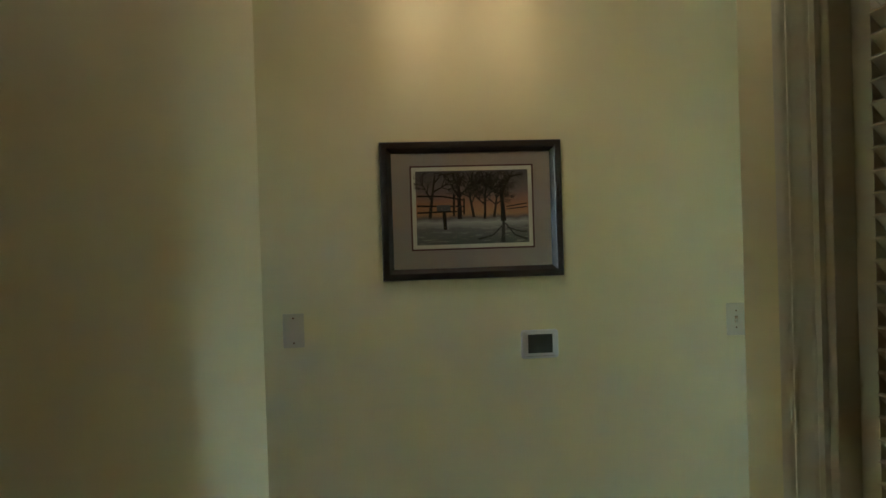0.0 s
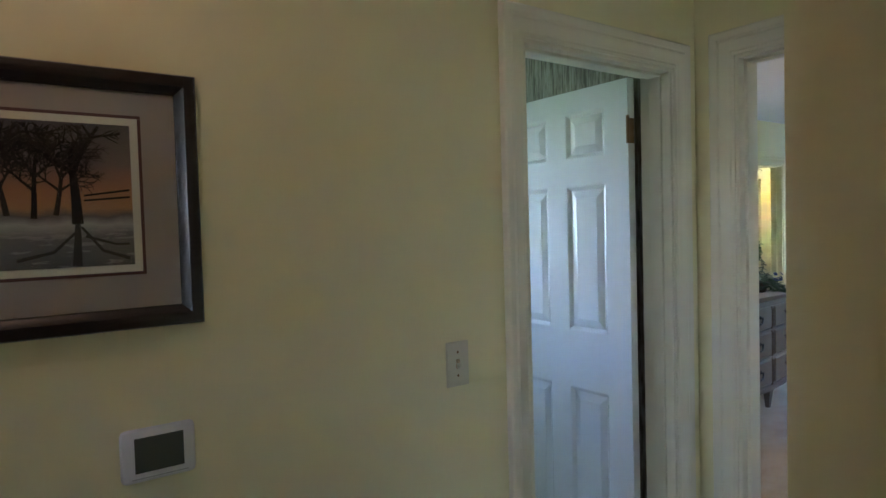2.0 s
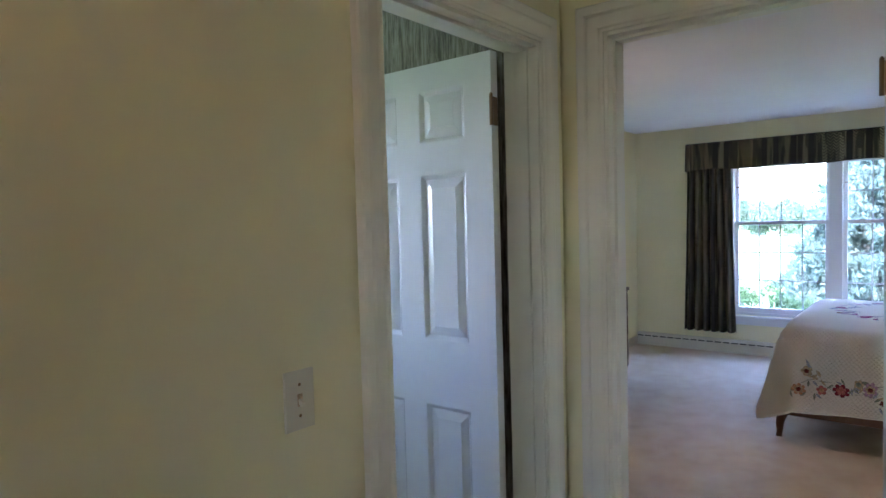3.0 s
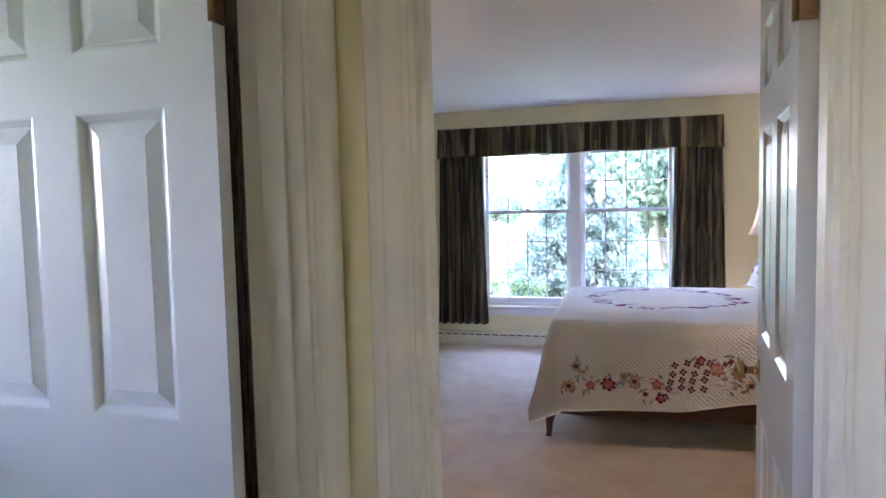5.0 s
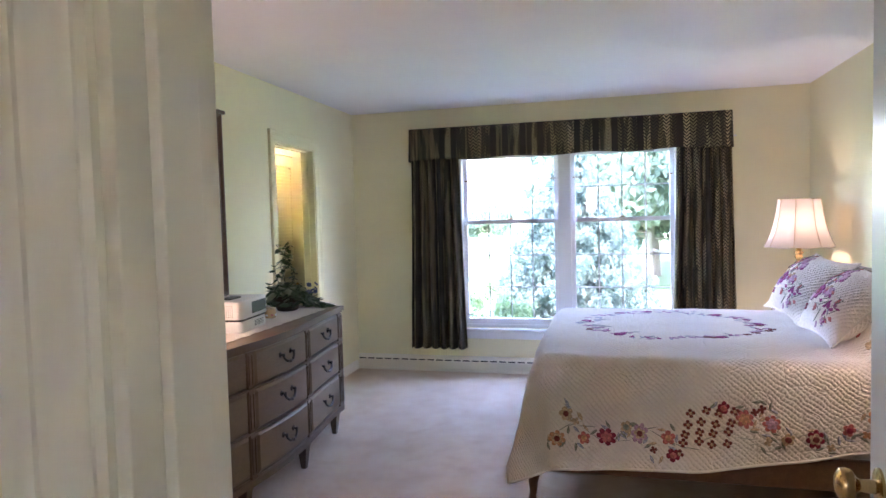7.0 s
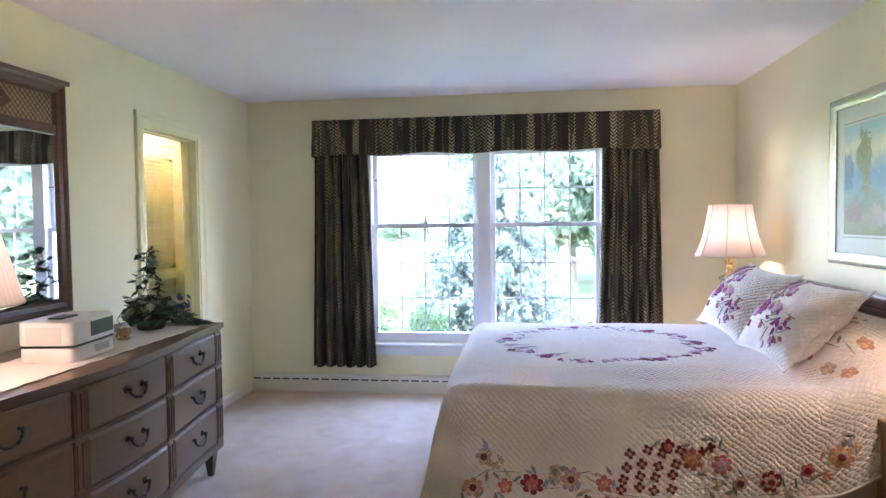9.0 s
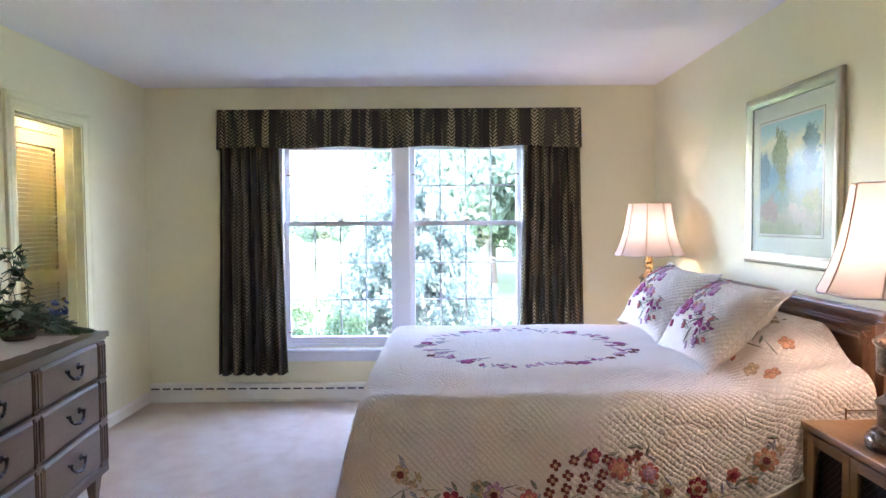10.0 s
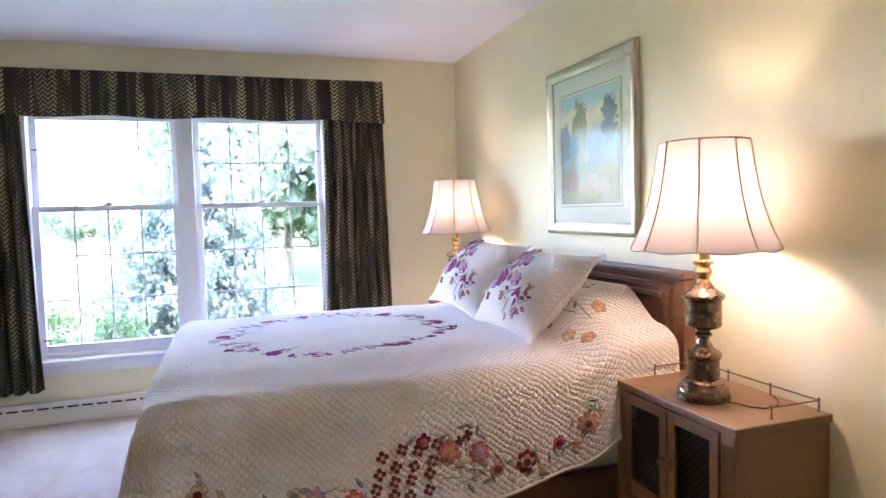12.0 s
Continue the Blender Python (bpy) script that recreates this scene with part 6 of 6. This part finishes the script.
# ---- dressing room ----
structure("wall_dressing_back", boxes((6.0, 5.02, 0, 8.0, 5.10, CEIL)), YELLOW, "pale yellow wall of the dressing room", "wall")
structure("baseboard_dressing", boxes((6.0, 5.006, 0, 6.965, 5.019, 0.09)), YELLOW, "pale yellow baseboard", "baseboard")
YDOOR = painted("pale_yellow_door_paint", (0.82, 0.78, 0.50), 0.4, 60, 0.08, 0.02)
ld = louver_leaf("louvered_dressing_door", 0.56, 2.02, pose(7.055, 4.985, 0, 0, 0, 0), YDOOR, "pale yellow louvered closet door in the dressing room")
bm = lathe([(0.008, 0.0), (0.010, 0.006), (0.016, 0.012), (0.016, 0.020), (0.004, 0.025)], 18)
bm.transform(pose(0.53, 0.0, 0.86, 90, 0, 0))
part("knob", bm, BRASS, ld, "small brass knob", smooth=True)
dw = tagged(thing("door_frame_louvered", "pale yellow casing over the louvered door", "door frame"), kind="structure")
part("head_casing", boxes((6.97, 4.995, 2.03, 7.70, 5.019, 2.12), bevel=0.004), YDOOR, dw)
for a, b in ((6.97, 7.05), (7.62, 7.70)):
    part("side_casing", boxes((a, 4.995, 0, b, 5.019, 2.03), bevel=0.004), YDOOR, dw)
ob = thing("closet_ceiling_light", "small round lit ceiling light of the dressing room", "ceiling light", pose(7.20, 4.755, CEIL))
part("base", lathe([(0.06, -0.02), (0.065, -0.016), (0.065, -0.001)], 24), PLASTIC, ob, smooth=True)
part("globe", lathe([(0.02, -0.15), (0.06, -0.135), (0.08, -0.10), (0.075, -0.06), (0.05, -0.022)], 24), SHADE, ob, smooth=True)
lamp("bulb_light", "POINT", (7.20, 4.755, CEIL - 0.09), 1.7, (1.0, 0.94, 0.80), radius=0.03)

# ---- outside ----


def lawn_material():
    n = Nodes("sunlit_lawn", 0.9)
    v = n.coords()
    c = n.ramp(n.noise(v, 0.5, 5), [(0.3, (0.10, 0.17, 0.045)), (0.7, (0.16, 0.24, 0.07))])
    n.colour(n.mix(0.4, c, n.ramp(n.noise(v, 40.0, 3), [(0.3, (0.07, 0.13, 0.03)), (0.7, (0.20, 0.28, 0.09))])))
    n.bump(n.noise(v, 60.0, 3), 0.5, 0.03)
    return n.mat


GROUND = -0.55
bm = bmesh.new()
box(bm, -300, -300, GROUND - 0.3, 400, 300, GROUND)
structure("ground", bm, lawn_material(), "bright mown lawn reaching the far trees", "lawn")
structure("foundation", boxes((-2.4, -2.4, GROUND, 8.14, 6.6, -0.061)), painted("grey_foundation", (0.3, 0.29, 0.28), 0.8), "grey house foundation", "foundation")
# unseen; its opening lines up with the one added in the hall
structure("wall_house_west", wall_boxes("x", -2.5, -2.32, -2.4, 6.6, 0, CEIL, [(2.37, 2.7, 1.45, 2.1)]), CREAM, "unseen outer wall with an opening added for daylight", "wall")
# solid blocks instead of rooms, added out of view to shut daylight out
structure("wall_house_south", boxes((BED_W1, -2.4, 0, 8.16, ROOM_S - 0.13, CEIL)), CREAM, "unseen solid block south of the bedroom, added to keep daylight out", "wall")
structure("wall_house_north", boxes((BED_W1, 5.4, 0, 5.88, 6.6, CEIL), (-2.4, 2.86, 0, 0.49, 6.6, CEIL)), CREAM, "unseen solid blocks on the north side, added to keep daylight out", "wall")
# unseen slab over the ceiling, added to block sun and sky
structure("roof_eaves", boxes((-3.0, -3.0, CEIL + 0.13, 8.3, 7.2, CEIL + 0.30)), painted("grey_roof", (0.2, 0.19, 0.18), 0.8), "unseen roof slab added to keep sun and sky out of the rooms", "roof")

LEAF_LIGHT = foliage("light_tree_leaves", (0.110, 0.175, 0.115), (0.150, 0.210, 0.145), 0.8, 0.55)
LEAF_SHRUB = foliage("shrub_leaves", (0.060, 0.110, 0.042), (0.090, 0.145, 0.060), 0.8, 0.45)
LEAF_SPRUCE = foliage("blue_spruce_needles", (0.100, 0.160, 0.130), (0.135, 0.190, 0.160), 0.8, 0.55)
BARK = wooden("grey_bark", (0.16, 0.145, 0.12), (0.28, 0.25, 0.21), 0.9, (12, 12, 2), 0.6)


def leaf_cloud(points, size, rng):
    """Many small bent leaves round the points given as (centre, radius, count)."""
    verts, faces = [], []
    for c, r, n in points:
        for _ in range(n):
            p = Vector((rng.gauss(0, 1), rng.gauss(0, 1), rng.gauss(0, 0.8)))
            p = Vector(c) + p.normalized() * r * rng.random() ** 0.45
            m = Euler((rng.uniform(0, 6.28), rng.uniform(0, 6.28), rng.uniform(0, 6.28))).to_matrix()
            s = size * rng.uniform(0.6, 1.3)
            k = len(verts)
            for q in ((-0.5, 0, 0), (0, -0.28, 0.05), (0.5, 0, 0), (0, 0.28, 0.05)):
                verts.append(p + m @ (Vector(q) * s))
            faces.append((k, k + 1, k + 2, k + 3))
    me = bpy.data.meshes.new("crown")
    me.from_pydata([tuple(v) for v in verts], [], faces)
    return me


def tree(x, y, height, spread, seed, label):
    rng = random.Random(seed)
    ob = thing("tree", label, "tree", pose(x, y, GROUND), "trees behind the lawn")
    trunk = tube([(0, 0, 0), (0.06 * height / 8, 0.03, height * 0.2), (0.02, -0.05, height * 0.45), (0.08, 0.04, height * 0.8)], [height * 0.03, height * 0.022, height * 0.015, height * 0.004], 10)
    blobs = []
    for k in range(22):
        a, u = rng.uniform(0, 6.28), rng.uniform(0.16, 1.0)
        r = spread * (0.35 + 0.65 * math.sin(math.pi * min(1, u * 0.8 + 0.1))) * rng.uniform(0.4, 1.0)
        c = Vector((r * math.cos(a), r * math.sin(a), height * (0.12 + 0.86 * u)))
        tube([(0.03, 0, height * (0.12 + 0.4 * u)), tuple(c * 0.5 + Vector((0, 0, height * 0.15 * u))), tuple(c)], [height * 0.008, height * 0.005, height * 0.002], 5, trunk)
        blobs.append((c, spread * rng.uniform(0.25, 0.45), 420))
    part("trunk", trunk, BARK, ob, smooth=True)
    me = leaf_cloud(blobs, 0.28, rng)
    me.materials.append(LEAF_LIGHT)
    crown = new("crown", me)
    crown.parent = ob


for k, (x, y, h, s) in enumerate(((23, 0.8, 9, 2.6), (26, -2.5, 10, 3.6), (21.5, -4.5, 8, 2.8), (31, 1.6, 10, 3.2), (34, -7, 12, 4.5), (24, -8.5, 9, 3.4), (28, -1.0, 6, 3.0), (19.5, -2.2, 5, 2.2), (17.6, -0.9, 4.2, 2.0), (18.2, -3.6, 4.4, 2.1), (20.5, 1.0, 5.0, 2.2), (22, -0.6, 7, 2.6), (17, -5.6, 4.2, 2.0), (25, 2.2, 6.0, 2.4), (27, -5.5, 7, 3.2), (36, -2.0, 12, 4.2), (62, 13, 2.6, 2.5), (66, 18, 3.0, 3), (58, 21, 2.4, 2.5), (64, 25, 3.0, 3))):
    tree(x, y, h, s, 50 + k, "leafy green tree standing beyond the lawn")


def spruce(x, y, height, r0):
    rng = random.Random(77)
    ob = thing("spruce_tree", "dense blue-green conical spruce on the lawn", "tree", pose(x, y, GROUND))
    part("trunk", tube([(0, 0, 0), (0, 0, height * 0.5), (0, 0, height)], [0.09, 0.06, 0.01], 10), BARK, ob, smooth=True)
    blobs = []
    layers = 17
    for k in range(layers):
        u = k / (layers - 1)
        z = 0.12 + (height - 0.2) * u
        r = r0 * (1 - u) ** 0.8 + 0.05
        n = max(3, int(15 * (1 - u)) + 2)
        for j in range(n):
            a = 2 * math.pi * (j + rng.random() * 0.7) / n + k
            rr = r * rng.uniform(0.78, 1.08)
            for q in (0.45, 0.72, 1.0):
                blobs.append(((rr * q * math.cos(a), rr * q * math.sin(a), z - 0.10 * q + 0.03), 0.17 + 0.05 * (1 - q), 80))
    me = leaf_cloud(blobs, 0.095, rng)
    me.materials.append(LEAF_SPRUCE)
    crown = new("crown", me)
    crown.parent = ob


spruce(13.2, 2.72, 3.35, 1.42)


def shrub(x, y, r, h, seed):
    rng = random.Random(seed)
    ob = thing("shrub", "low leafy green shrub beneath the window", "shrub", pose(x, y, GROUND), "shrubs under the window")
    stems = bmesh.new()
    blobs = []
    for k in range(16):
        a, q = rng.uniform(0, 6.28), rng.uniform(0.2, 1.0)
        c = (r * q * math.cos(a), r * q * math.sin(a), h * rng.uniform(0.35, 0.88))
        tube([(0.03 * math.cos(a), 0.03 * math.sin(a), 0), (c[0] * 0.5, c[1] * 0.5, c[2] * 0.6), c], [0.012, 0.008, 0.003], 5, stems)
        blobs.append((c, 0.16, 110))
    part("stems", stems, BARK, ob)
    me = leaf_cloud(blobs, 0.065, rng)
    me.materials.append(LEAF_SHRUB)
    crown = new("crown", me)
    crown.parent = ob


for k, (x, y, r, h) in enumerate(((9.9, 4.6, 0.45, 1.02), (10.0, 3.85, 0.48, 0.98), (9.9, 3.1, 0.45, 1.0), (10.1, 2.35, 0.45, 0.88), (10.0, 1.6, 0.42, 0.8), (10.1, 0.9, 0.42, 0.82), (11.2, 4.2, 0.5, 1.0), (11.3, 5.2, 0.5, 1.0), (10.2, 5.4, 0.5, 1.0))):
    shrub(x, y, r, h, 200 + k)
